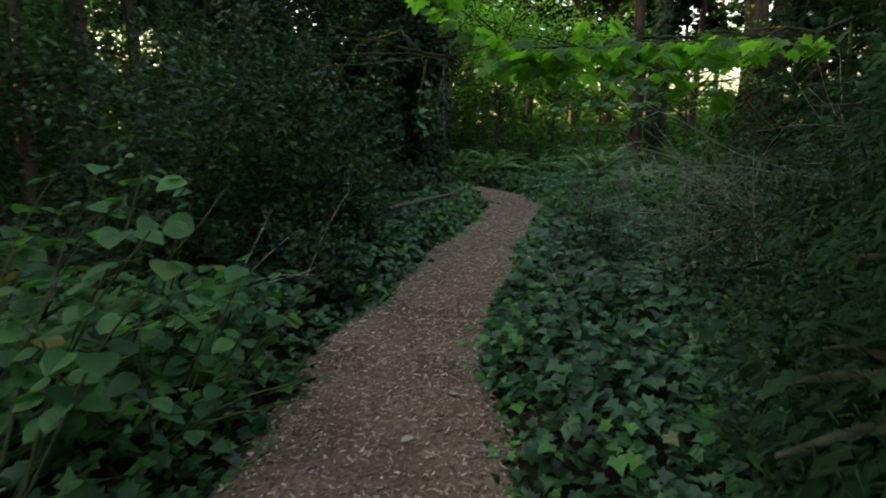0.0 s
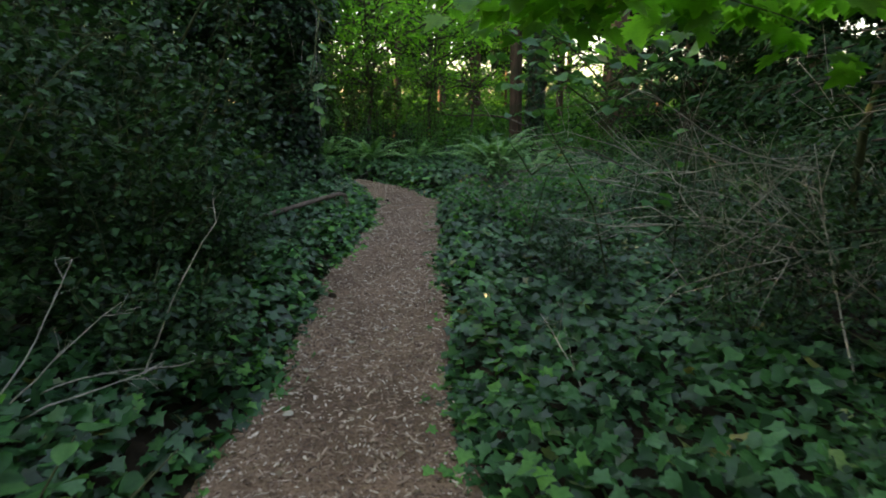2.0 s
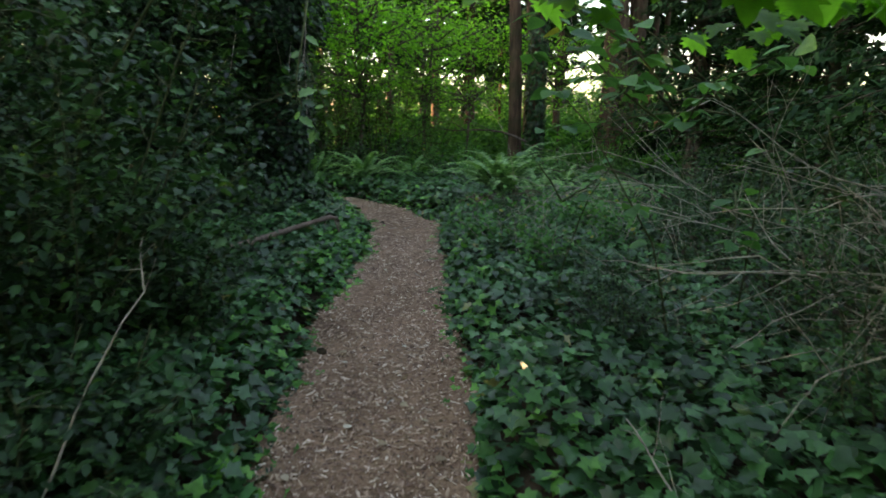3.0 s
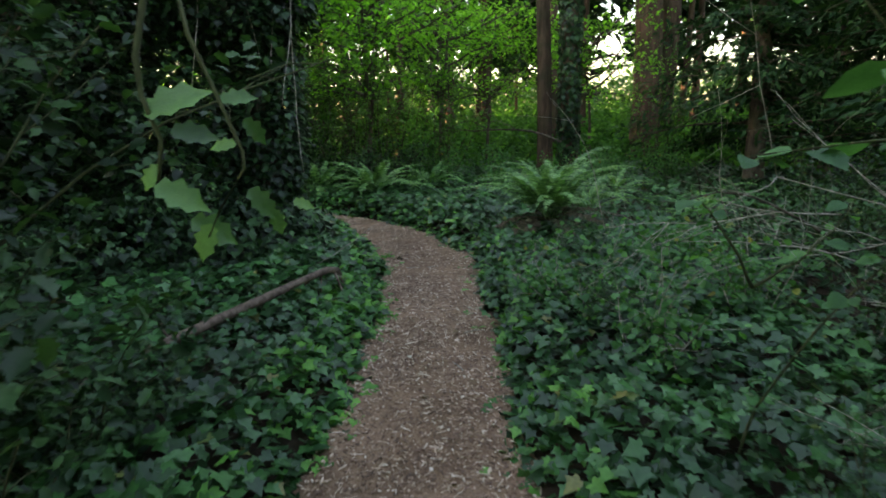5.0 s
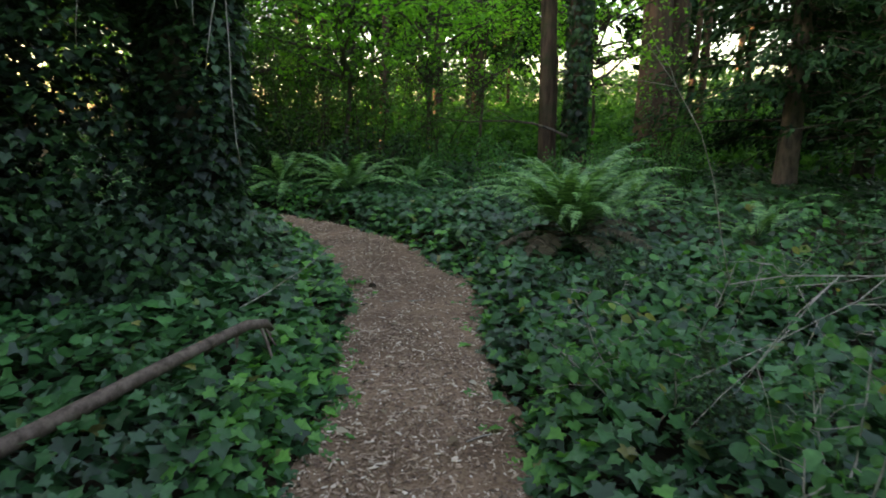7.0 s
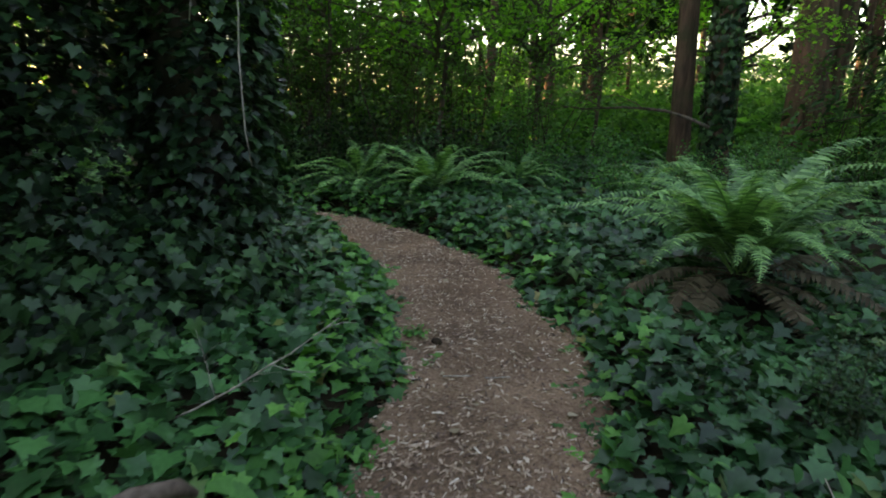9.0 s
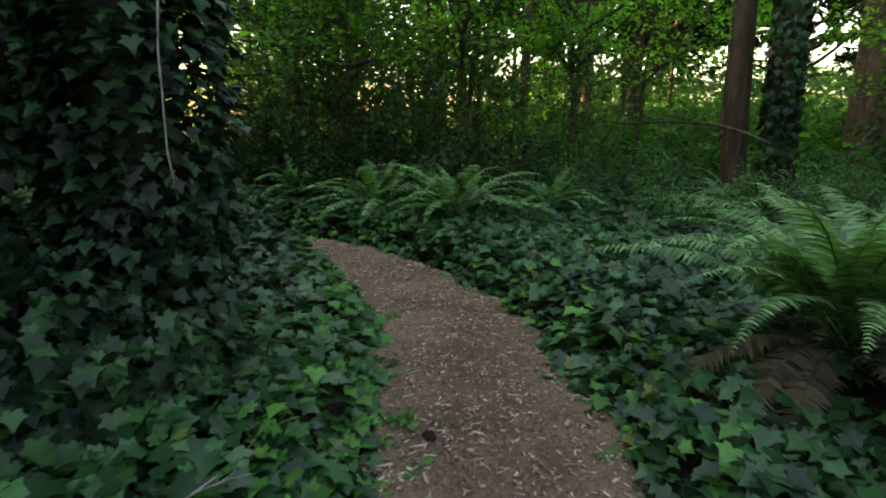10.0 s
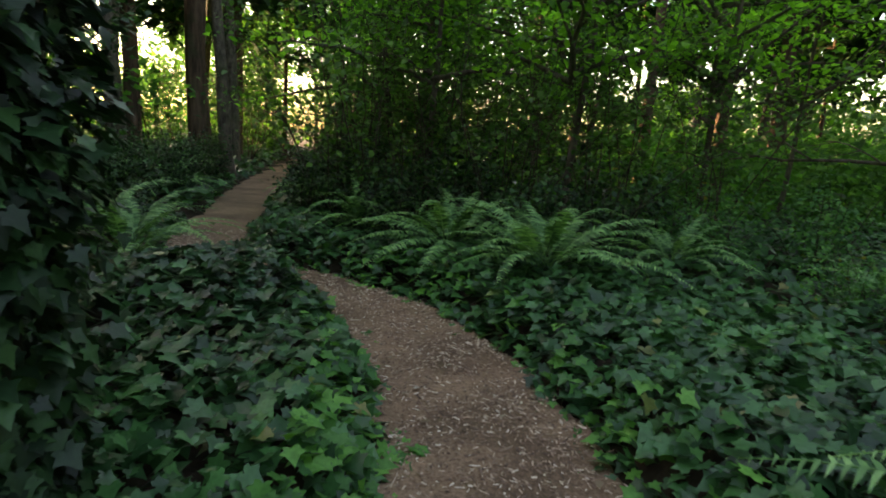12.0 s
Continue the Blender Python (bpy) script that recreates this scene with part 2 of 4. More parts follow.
def frames(normals, tips):
    """Bases whose y follows tips and whose z follows normals."""
    y = unit(tips)
    x = unit(np.cross(y, normals))
    return np.stack([x, y, np.cross(x, y)], -1)


def scatter(geo, leaf, at, normals, tips, sizes):
    """Many leaves of one shape."""
    if not len(at):
        return
    v, t = leaf
    f = frames(np.asarray(normals, float), np.asarray(tips, float))
    w = np.einsum("nij,vj->nvi", f, v) * np.asarray(sizes, float)[:, None, None] + np.asarray(at, float)[:, None]
    tt = t[None] + (np.arange(len(w)) * len(v))[:, None, None]
    geo.add(w.reshape(-1, 3), tt.reshape(-1, 3))


def rand_dirs(rng, n, flat=1.0):
    d = rng.normal(size=(n, 3))
    d[:, 2] *= flat
    return unit(d)


def leafy(rng, geo, leaf, at, size, tilt=0.5, droop=0.25, spread=0.35):
    """Leaves at the places given, facing mostly up, tips outward and a little down."""
    n = len(at)
    nor = unit(np.array([[0, 0, 1.0]]) + rng.normal(size=(n, 3)) * tilt)
    tip = rand_dirs(rng, n, 0.3)
    tip[:, 2] -= droop
    scatter(geo, leaf, at, nor, tip, size * (1 + spread * rng.uniform(-1, 1, n)))


def link_leaf(mesh, name, parent, at, normal, tip, size):
    f = frames(np.array([normal], float), np.array([tip], float))[0]
    ob = new(name, mesh)
    ob.parent = parent
    ob.matrix_basis = Matrix.Translation(at) @ Matrix(f.tolist()).to_4x4() @ Matrix.Scale(size, 4)
    return ob


# ---- the lie of the land ----
# middle of the trail and half its width
TRAIL = np.array([
    (-0.40, -6.0, 0.55), (-0.30, 0.5, 0.56), (-0.27, 2.5, 0.57), (-0.35, 3.6, 0.52), (-0.26, 4.4, 0.50), (0.00, 5.6, 0.45),
    (0.20, 6.6, 0.48), (0.42, 7.8, 0.47), (0.82, 9.4, 0.44), (1.09, 10.6, 0.42), (1.33, 11.7, 0.48), (1.42, 12.6, 0.52),
    (1.37, 13.6, 0.50), (1.20, 14.5, 0.49), (0.92, 15.3, 0.47), (0.47, 16.1, 0.47), (-0.12, 16.8, 0.46), (-0.95, 17.32, 0.45),
    (-1.85, 17.72, 0.45), (-2.6, 18.5, 0.43), (-3.35, 20.0, 0.45), (-4.1, 22.1, 0.45), (-5.8, 26.3, 0.45), (-9.1, 35.8, 0.55), (-10.8, 41.0, 0.55), (-15.5, 55, 0.55)])


def smooth_line(p, step=0.12):
    out = []
    for i in range(len(p) - 1):
        a, b, c, d = p[max(i - 1, 0)], p[i], p[i + 1], p[min(i + 2, len(p) - 1)]
        n = max(int(np.linalg.norm(c[:2] - b[:2]) / step), 2)
        for s in np.linspace(0, 1, n, endpoint=False):
            out.append(0.5 * (2 * b + (c - a) * s + (2 * a - 5 * b + 4 * c - d) * s * s + (3 * b - a - 3 * c + d) * s ** 3))
    return np.array(out + [p[-1]])


LINE = smooth_line(TRAIL)


def waves(x, y, s, seed=0.0):
    return (np.sin(x * 1.7 * s + 1.3 + seed) * np.cos(y * 1.3 * s - 0.7 + seed * 2) + 0.6 * np.sin(x * 3.1 * s - y * 2.3 * s + seed) + 0.4 * np.cos(y * 4.7 * s + x * 2.9 * s + 2.1 + seed)) / 2


def off_trail(x, y):
    """Metres outside the trail's edge (inside: minus)."""
    x, y = np.atleast_1d(np.asarray(x, float)), np.atleast_1d(np.asarray(y, float))
    d = np.full(x.shape, 1e9)
    for i in range(0, len(LINE)):
        d = np.minimum(d, np.hypot(x - LINE[i, 0], y - LINE[i, 1]) - LINE[i, 2])
    return d + 0.10 * waves(x, y, 2.2) + 0.05 * waves(x, y, 7.0, 1.0)


def land(x, y, d=None):
    x, y = np.atleast_1d(np.asarray(x, float)), np.atleast_1d(np.asarray(y, float))
    d = off_trail(x, y) if d is None else d
    s = np.clip((d + 0.02) / 0.5, 0, 1)
    s = s * s * (3 - 2 * s)
    mound = 0.26 * np.exp(-((x + 0.95) ** 2 + (y - 15.7) ** 2) / 0.9)   # ivy bank on the inside of the bend
    hollow = 0.08 * np.exp(-((x - 3.05) ** 2 + (y - 12.5) ** 2) / 0.25)   # dip below the big fern, added to deepen the shade there
    return -0.03 + s * (0.2 + mound - hollow + 0.07 * waves(x, y, 0.9) + 0.02 * waves(x, y, 4.0, 2.0))


def grid_axis(lo, hi, a, b, fine, coarse):
    return np.unique(np.concatenate([np.geomspace(1, 1 + a - lo, coarse) * -1 + 1 + a, np.arange(a, b, fine), np.geomspace(1, 1 + hi - b, coarse) - 1 + b]).round(4))


gx, gy = grid_axis(-900, 900, -9, 9, 0.13, 26), grid_axis(-900, 900, -4, 26, 0.13, 26)
GX, GY = np.meshgrid(gx, gy)
Z = land(GX.ravel(), GY.ravel())
g = Geo()
nx = len(gx)
ii, jj = np.meshgrid(np.arange(len(gy) - 1), np.arange(nx - 1), indexing="ij")
base = (ii * nx + jj).ravel()
g.add(np.column_stack([GX.ravel(), GY.ravel(), Z]), None, np.column_stack([base, base + 1, base + nx + 1, base + nx]))
ground = part("ground", g, M_SOIL, smooth=True)
tagged(ground, "dark humus forest floor under the ivy and ferns", "ground", kind="structure")

g = Geo()
cols = np.linspace(-1, 1, 11)
tang = unit(np.gradient(LINE[:, :2], axis=0))
side = np.column_stack([tang[:, 1], -tang[:, 0]])
P = LINE[:, None, :2] + side[:, None] * (cols[None, :, None] * (LINE[:, None, 2:3] + 0.16))
zz = 0.006 + 0.006 * np.interp(P[..., 1], [15, 18], [1, 0.2]) * waves(P[..., 0], P[..., 1], 3.0) * (1 - np.abs(cols)[None]) - 0.05 * np.clip(np.abs(cols) - 0.8, 0, 1)[None] + 0.0
n0 = len(cols)
ii, jj = np.meshgrid(np.arange(len(LINE) - 1), np.arange(n0 - 1), indexing="ij")
base = (ii * n0 + jj).ravel()
g.add(np.dstack([P, zz]).reshape(-1, 3), None, np.column_stack([base, base + 1, base + n0 + 1, base + n0]))
trail = part("path", g, M_PATH, smooth=True)
tagged(trail, "narrow brown footpath of trodden earth and bark chips", "path", kind="structure")


def trail_points(rng, n, y0, y1, reach=1.05):
    i = rng.integers(0, len(LINE), n * 4)
    i = i[(LINE[i, 1] > y0) & (LINE[i, 1] < y1)][:n]
    u = rng.uniform(-reach, reach, len(i))
    p = LINE[i, :2] + side[i] * (u * LINE[i, 2])[:, None] + rng.uniform(-0.06, 0.06, (len(i), 2))
    return p, u


# ---- ivy over the ground ----
rng = np.random.default_rng(11)


def ivy_points(n, x0, x1, y0, y1, lo, hi):
    x, y = rng.uniform(x0, x1, n), rng.uniform(y0, y1, n)
    d = off_trail(x, y)
    keep = (d > lo + 0.05 * rng.normal(size=n)) & (d < hi)
    keep &= np.hypot(x - 3.1, y - 12.55) > (0.26 + 0.10 * waves(x, y, 3.0)) * rng.uniform(0.5, 1.4, n)   # ivy left out under the big fern so its shade looks darker
    x, y, d = x[keep], y[keep], d[keep]
    bed = np.clip(d / 0.3, 0.15, 1.0)
    z = land(x, y, d) + bed * (0.03 + 0.17 * rng.uniform(0, 1, len(x)) ** 0.7 + 0.05 * waves(x, y, 1.9, 3.0))
    return np.column_stack([x, y, z]), d


def ivy_leaves(geo, at, size, leaf=IVY, tilt=0.27):
    """Leaves of a bed; the growth beyond the fallen branch has larger leaves."""
    n = len(at)
    size = size * np.interp(at[:, 1], [8, 11, 14], [1.0, 1.15, 1.25])
    nor = unit(np.array([[0, -0.12, 1.0]]) + rng.normal(size=(n, 3)) * tilt)
    tip = rand_dirs(rng, n, 0.25)
    tip[:, 2] -= 0.25
    tip[:, 1] -= 0.2
    scatter(geo, leaf, at, nor, tip, size * rng.uniform(0.6, 1.35, n))


ivy_bed = thing("ivy_bed", "dense dark green ivy covering the ground beside the path", "ivy", kind="stuff")
g = Geo()
at, d = ivy_points(116000, -4.2, 5.2, -1.5, 20.5, 0.02, 2.4)
ok = rng.uniform(size=len(at)) < np.interp(at[:, 1], [8, 11, 14], [1.0, 0.92, 0.85])
at, d_near = at[ok], d[ok]
near = (d_near < 1.1) | ((d_near < 1.9) & (at[:, 1] > 12.5))
ivy_leaves(g, at[near], 0.073)
ivy_leaves(g, at[~near], 0.073, FAR_IVY)
part("ivy_leaves", g, M_IVY, ivy_bed)
g = Geo()
at, d = ivy_points(70000, -11, 15, -3, 30, 2.2, 13)
ivy_leaves(g, at, 0.10, FAR_IVY)
part("ivy_leaves", g, M_IVY, ivy_bed)
g = Geo()
at, d = ivy_points(42000, -3, 4.2, -1, 18, -0.03, 0.42)
at = at[rng.uniform(size=len(at)) < np.clip(0.55 + 0.5 * waves(at[:, 0], at[:, 1], 1.6, 5.0), 0.05, 0.9) * np.where((at[:, 0] < 0.9) & (at[:, 1] > 8.5) & (at[:, 1] < 15.0), 1.7, 0.65)]
at[:, 2] += 0.02
ivy_leaves(g, at, 0.066, tilt=0.25)
part("young_leaves", g, M_IVY_FRESH, ivy_bed, "fresh lighter green ivy leaves along the path edge")
g = Geo()
x, y = rng.uniform(-17, 2, 26000), rng.uniform(21, 46, 26000)
d = off_trail(x, y)
ok = (d > 0.15) & (d < 7)
at = np.column_stack([x, y, land(x, y, d) + rng.uniform(0.02, 0.35, len(x)) * np.clip(d, 0.15, 1)])[ok]
scatter(g, FAR_IVY, at, unit(np.array([[0, -0.2, 1.0]]) + rng.normal(size=at.shape) * 0.4), rand_dirs(rng, len(at), 0.3), rng.uniform(0.12, 0.26, len(at)))
part("far_leaves", g, M_IVY, ivy_bed)

# ---- woody plants ----


def bough(rng, start, way, length, bend=0.25, sag=0.0, n=7):
    """A crooked line."""
    p, d = [np.array(start, float)], unit(np.array(way, float))
    for _ in range(n - 1):
        d = unit(d + rng.normal(size=3) * bend * 0.5 + np.array([0, 0, -sag]) / n)
        p.append(p[-1] + d * length / (n - 1))
    return np.array(p)


def shrub_mesh(rng, height, spread, stems, twigs, leaves, leaf, size, r0=0.012, lift=0.15, jitter=0.05, tilt=0.5, start=0.2, sag=0.3, foot=None):
    """Stems and leaves of a bush round the origin: two collections of faces."""
    woods, thin, green = [], Geo(), Geo()
    spots = []
    for s in range(stems):
        wood = Geo()
        woods.append(wood)
        a = rng.uniform(0, 2 * np.pi)
        lean = rng.uniform(0.05, 1.0) * spread
        way = (math.cos(a) * lean, math.sin(a) * lean, height)
        h = math.hypot(lean, height) * rng.uniform(0.6, 1.0)
        p = bough(rng, (0.12 * spread * math.cos(a), 0.12 * spread * math.sin(a), -0.05), way, h, 0.25, 0.1, 9)
        tube(wood, p, np.linspace(r0, r0 * 0.35, 9), 5, False)
        for k in range(twigs):
            u = rng.uniform(start, 1.0)
            i = min(int(u * 8), 7)
            q = p[i] + (p[i + 1] - p[i]) * rng.uniform()
            b = rng.uniform(0, 2 * np.pi)
            tw = bough(rng, q, (math.cos(b), math.sin(b), rng.uniform(-0.1, 0.7)), rng.uniform(0.25, 0.6) * spread * 0.7, 0.4, sag, 5)
            tube(thin, tw, np.linspace(r0 * 0.4, r0 * 0.12, 5), 3, False)
            spots.append(tw[1:])
    spots = np.concatenate(spots)
    at = spots[rng.integers(0, len(spots), leaves)] + rng.normal(size=(leaves, 3)) * jitter
    at = at[at[:, 2] > 0.02]
    if foot:
        at = at[off_trail(at[:, 0] + foot[0], at[:, 1] + foot[1]) > 0.12]
    leafy(rng, green, leaf, at, size, tilt)
    return woods, green, thin


def shrub(name, label, category, at, geos, wood_mat, leaf_mat, group=""):
    ob = thing(name, label, category, at, group)
    for w in geos[0]:
        part("stem", w, wood_mat, ob, smooth=True)
    tagged(part("fine_twig_mass", geos[2], wood_mat, ob, smooth=True), kind="stuff")
    tagged(part("foliage", geos[1], leaf_mat, ob), kind="stuff")
    return ob


def trunk_geo(rng, height, r, lean=(0, 0), flare=1.5, sides=12):
    geo = Geo()
    z = np.concatenate([[-0.3, 0, 0.15, 0.4, 0.8], np.linspace(1.5, height, 12)])
    rad = r * np.interp(z, [-0.3, 0, 0.4, 1.0, height], [flare * 1.1, flare, 1.15, 1.0, 0.35])
    x = lean[0] * z / height + 0.06 * np.sin(z * 0.7 + rng.uniform(0, 6)) * r * 3
    y = lean[1] * z / height + 0.06 * np.cos(z * 0.6 + rng.uniform(0, 6)) * r * 3
    tube(geo, np.column_stack([x, y, z]), rad, sides)
    v = geo.v[0]
    v[:, :2] += 0.10 * r * np.column_stack([np.sin(v[:, 0] * 31 + v[:, 1] * 23 + v[:, 2] * 0.8), np.cos(v[:, 0] * 27 - v[:, 1] * 33 + v[:, 2] * 0.7)])
    return geo


def conifer_crown(rng, height, r, low, reach, branches, sprays, size=0.45, leaf=None):
    wood, green = Geo(), Geo()
    for b in range(branches):
        z = rng.uniform(low, height * 0.98)
        a = rng.uniform(0, 2 * np.pi)
        ln = reach * (1 - 0.8 * (z - low) / (height - low)) * rng.uniform(0.6, 1.1)
        p = bough(rng, (0, 0, z), (math.cos(a), math.sin(a), 0.1), ln, 0.15, 0.5, 7)
        tube(wood, p, np.linspace(0.03, 0.008, 7), 4, False)
        k = rng.integers(1, 7, sprays)
        at = p[k] + rng.normal(size=(sprays, 3)) * [0.16, 0.16, 0.08]
        tip = unit(np.array([math.cos(a), math.sin(a), -0.25]) + rng.normal(size=(sprays, 3)) * 0.55)
        nor = unit(np.array([[0, 0, 1.0]]) + rng.normal(size=(sprays, 3)) * 0.3)
        scatter(green, FAR_SPRAY if leaf is None else leaf, at, nor, tip, size * rng.uniform(0.6, 1.3, sprays))
    return wood, green


def broad_crown(rng, height, low, reach, branches, clump, size, leaf=SMALL, flat=0.3, tilt=0.45):
    wood, green = Geo(), Geo()
    for b in range(branches):
        z = rng.uniform(low, height * 0.95)
        a = rng.uniform(0, 2 * np.pi)
        ln = reach * rng.uniform(0.45, 1.0)
        p = bough(rng, (0, 0, z), (math.cos(a), math.sin(a), 0.5), ln, 0.3, 0.25, 8)
        tube(wood, p, np.linspace(0.045, 0.008, 8), 4, False)
        k = rng.integers(2, 8, clump)
        leafy(rng, green, leaf, p[k] + rng.normal(size=(clump, 3)) * [0.36, 0.36, flat], size, tilt)
    return wood, green


def tree(label, at, geos, bark, leaf_mat, group="", turn=0.0):
    ob = thing("tree", label, "tree", at, group)
    ob.rotation_euler = (0, 0, turn)
    part("trunk", geos[0], bark, ob, smooth=True)
    if geos[1] is not None:
        tagged(part("branchwork", geos[1], bark, ob, smooth=True), kind="stuff")
        tagged(part("crown", geos[2], leaf_mat, ob), kind="stuff")
    return ob


rng = np.random.default_rng(5)

# trees near the trail
tree("slim straight tree trunk with grey-brown mossy bark", (6.3, 20.3, 0.1), (trunk_geo(rng, 17, 0.19, (-0.9, 0.0)), *broad_crown(rng, 17, 7, 3.0, 26, 90, 0.16)), M_BARK, M_WOODS)
ivy_tree = tree("dark trunk wrapped in climbing ivy", (6.55, 19.6, 0.1), (trunk_geo(rng, 18, 0.22), *broad_crown(rng, 18, 8, 3.0, 26, 90, 0.16)), M_BARK, M_WOODS)
g = Geo()
n = 2600
a, z = rng.uniform(0, 2 * np.pi, n), rng.uniform(0, 7, n) ** 1.0
rr = 0.22 + rng.uniform(0, 0.07, n)
nor = np.column_stack([np.cos(a), np.sin(a), np.full(n, 0.35)]) + rng.normal(size=(n, 3)) * 0.3
scatter(g, IVY, np.column_stack([rr * np.cos(a), rr * np.sin(a), z]), nor, np.tile([0, 0, -1.0], (n, 1)) + rng.normal(size=(n, 3)) * 0.4, rng.uniform(0.07, 0.14, n))
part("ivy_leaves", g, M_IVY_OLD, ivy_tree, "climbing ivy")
lb = "massive old fir trunk with deeply furrowed reddish bark"
tree(lb, (12.6, 26.2, 0.1), (trunk_geo(rng, 24, 0.52, sides=18), *conifer_crown(rng, 24, 0.48, 9, 4.5, 60, 40)), M_BARK, M_CONIFER, "old firs")
tree(lb, (13.5, 26.6, 0.1), (trunk_geo(rng, 23, 0.40, (0.8, 0.2), sides=16), *conifer_crown(rng, 23, 0.4, 9, 4.0, 40, 40)), M_BARK, M_CONIFER, "old firs")
# straight poles of young firs between the old ones
for x, y, h, r in ((11.4, 29.0, 16, 0.17), (14.6, 27.0, 15, 0.13), (16.2, 28.4, 17, 0.16), (9.4, 27.2, 17, 0.22), (6.4, 31.0, 16, 0.2), (8.7, 33.5, 18, 0.26), (17.6, 33.0, 18, 0.24), (4.0, 30.0, 15, 0.16)):
    tree("straight young fir with a dark bare trunk", (x, y, 0.1), (trunk_geo(rng, h, r, (rng.normal() * 0.3, 0)), *conifer_crown(rng, h, r, 8, 2.4, 36, 34, 0.5, SMALL)), M_BARK, M_CONIFER, "straight young firs")

# woods all round, from five kinds of tree
kinds = []
for h, r, con, low in ((20, 0.24, True, 6.5), (22, 0.33, True, 8.0), (16, 0.15, False, 5.5), (18, 0.2, False, 6.5), (14, 0.11, True, 4.5)):
    if con:
        kinds.append((trunk_geo(rng, h, r), *conifer_crown(rng, h, r, low, 3.2, 64, 44, 0.6, SMALL), M_BARK, M_CONIFER, "tall fir with bare lower trunk standing in the woods", "firs in the woods"))
    else:
        kinds.append((trunk_geo(rng, h, r, (0.8, 0.4)), *broad_crown(rng, h, low, 3.6, 34, 110, 0.2), M_BARK2, M_WOODS, "slender leafy tree with mossy trunk in the woods", "leafy trees in the woods"))
masters = []
places = [(-5.9, 8.9), (-5.6, 10.0), (-5.1, 10.6), (-8.8, 28.7), (-9.6, 26.0), (-11.2, 29.0), (-9.2, 31.5), (-10.4, 34.0), (-13.5, 31.0),
          (9.6, 38.0), (20.5, 31.0), (13.5, 36.0), (19.0, 22.0), (21.0, 27.0), (7.6, 36.0), (4.8, 38.0), (12.6, 40.0), (20, 36), (1.5, 40.0), (-3.0, 41.0)]
places += [(-8.2, 24.5), (-10.8, 25.2), (-7.2, 27.4), (-11.5, 33), (-6.4, 36), (-10.4, 38.5), (-13, 36), (-4.4, 34)]
while len(places) < 104:
    rad, az = rng.uniform(25, 62), rng.uniform(-np.pi, np.pi)
    x, y = rad * math.sin(az) + 1, rad * math.cos(az) + 8
    if off_trail(x, y)[0] > 2.0 and min(math.hypot(x - px, y - py) for px, py in places) > 3.0 and not (-16 < x < -2 and 26 < y < 60) and not (0 < x < 19 and 24 < y < 46 and rng.uniform() < 0.65) and not (x < -12 and 30 < y < 70 and rng.uniform() < 0.8):
        places.append((x, y))
for i, (x, y) in enumerate(places):
    k = (4, 2, 4, 1, 2, 0, 3, 0, 2)[i] if i < 9 else (2, 4)[i % 2] if 19 < i < 28 else int(rng.integers(0, 5))
    turn, size = rng.uniform(0, 6.28), rng.uniform(0.85, 1.15)
    done = [m for m in masters if m[0] == k]
    if done:
        m = copy_thing(done[0][1], pose(x, y, 0.1, 0, 0, math.degrees(turn)))
        m.scale = (size, size, size)
    else:
        t0, w0, c0, bark, lm, label, group = kinds[k]
        masters.append((k, tree(label, (x, y, 0.1), (t0, w0, c0), bark, lm, group, turn)))

# low woods: leaves of bushes too far off to tell apart
g = Geo()
n = 1700
rad, az = rng.uniform(17, 52, n), rng.uniform(-1.75, 1.75, n)
cx, cy = rad * np.sin(az) + 1, rad * np.cos(az) + 6
cz = rng.uniform(0, 1, n) ** 1.5 * 5.0 * np.clip((rad - 10) / 22, 0.35, 1.4) * np.where(az > 0.1, 0.42, 1.0) + 0.2
# thick low growth to the north-east
m0 = 650
r0, a0 = rng.uniform(22, 42, m0), rng.uniform(0.1, 1.0, m0)
cx, cy, cz = np.concatenate([cx, r0 * np.sin(a0) + 1]), np.concatenate([cy, r0 * np.cos(a0) + 6]), np.concatenate([cz, rng.uniform(0.2, 1, m0) * 2.1 * r0 / 32])
# added woods west, behind and east, mostly unseen, that block low sun and sky
m1, m2, m3 = 2900, 1100, 1300
cx = np.concatenate([cx, rng.uniform(-27, -10, m1), rng.uniform(-26, 30, m2), rng.uniform(13, 28, m3)])
cy = np.concatenate([cy, rng.uniform(-14, 31, m1), rng.uniform(-26, -10, m2), rng.uniform(-14, 17, m3)])
cz = np.concatenate([cz, rng.uniform(0, 1, m1) ** 1.1 * 12 + 0.2, rng.uniform(0, 1, m2) ** 1.1 * 12 + 0.2, rng.uniform(0, 1, m3) ** 1.1 * 11 + 0.2])
ok = (off_trail(cx, cy) > 1.6) & ~((cx > -14) & (cx < -9) & (cy > 22)) & ~((cx < -14) & (cy > 32) & (rng.uniform(size=len(cx)) < 0.6)) & ~((cx > -13) & (cx < -4) & (cy > 24) & (cy < 50) & (cz > 0.8) & (rng.uniform(size=len(cx)) < 0.7))
cx, cy, cz = cx[ok], cy[ok], cz[ok]
per = 46
at = np.repeat(np.column_stack([cx, cy, cz]), per, 0) + rng.normal(size=(len(cx) * per, 3)) * [0.5, 0.5, 0.28]
at = at[at[:, 2] > 0.1]
leafy(rng, g, SMALL, at, 0.26, 0.6)
ob = part("undergrowth", g, M_WOODS)
tagged(ob, "far green undergrowth between the trunks, with leaf masses added to block light", "undergrowth", kind="stuff")

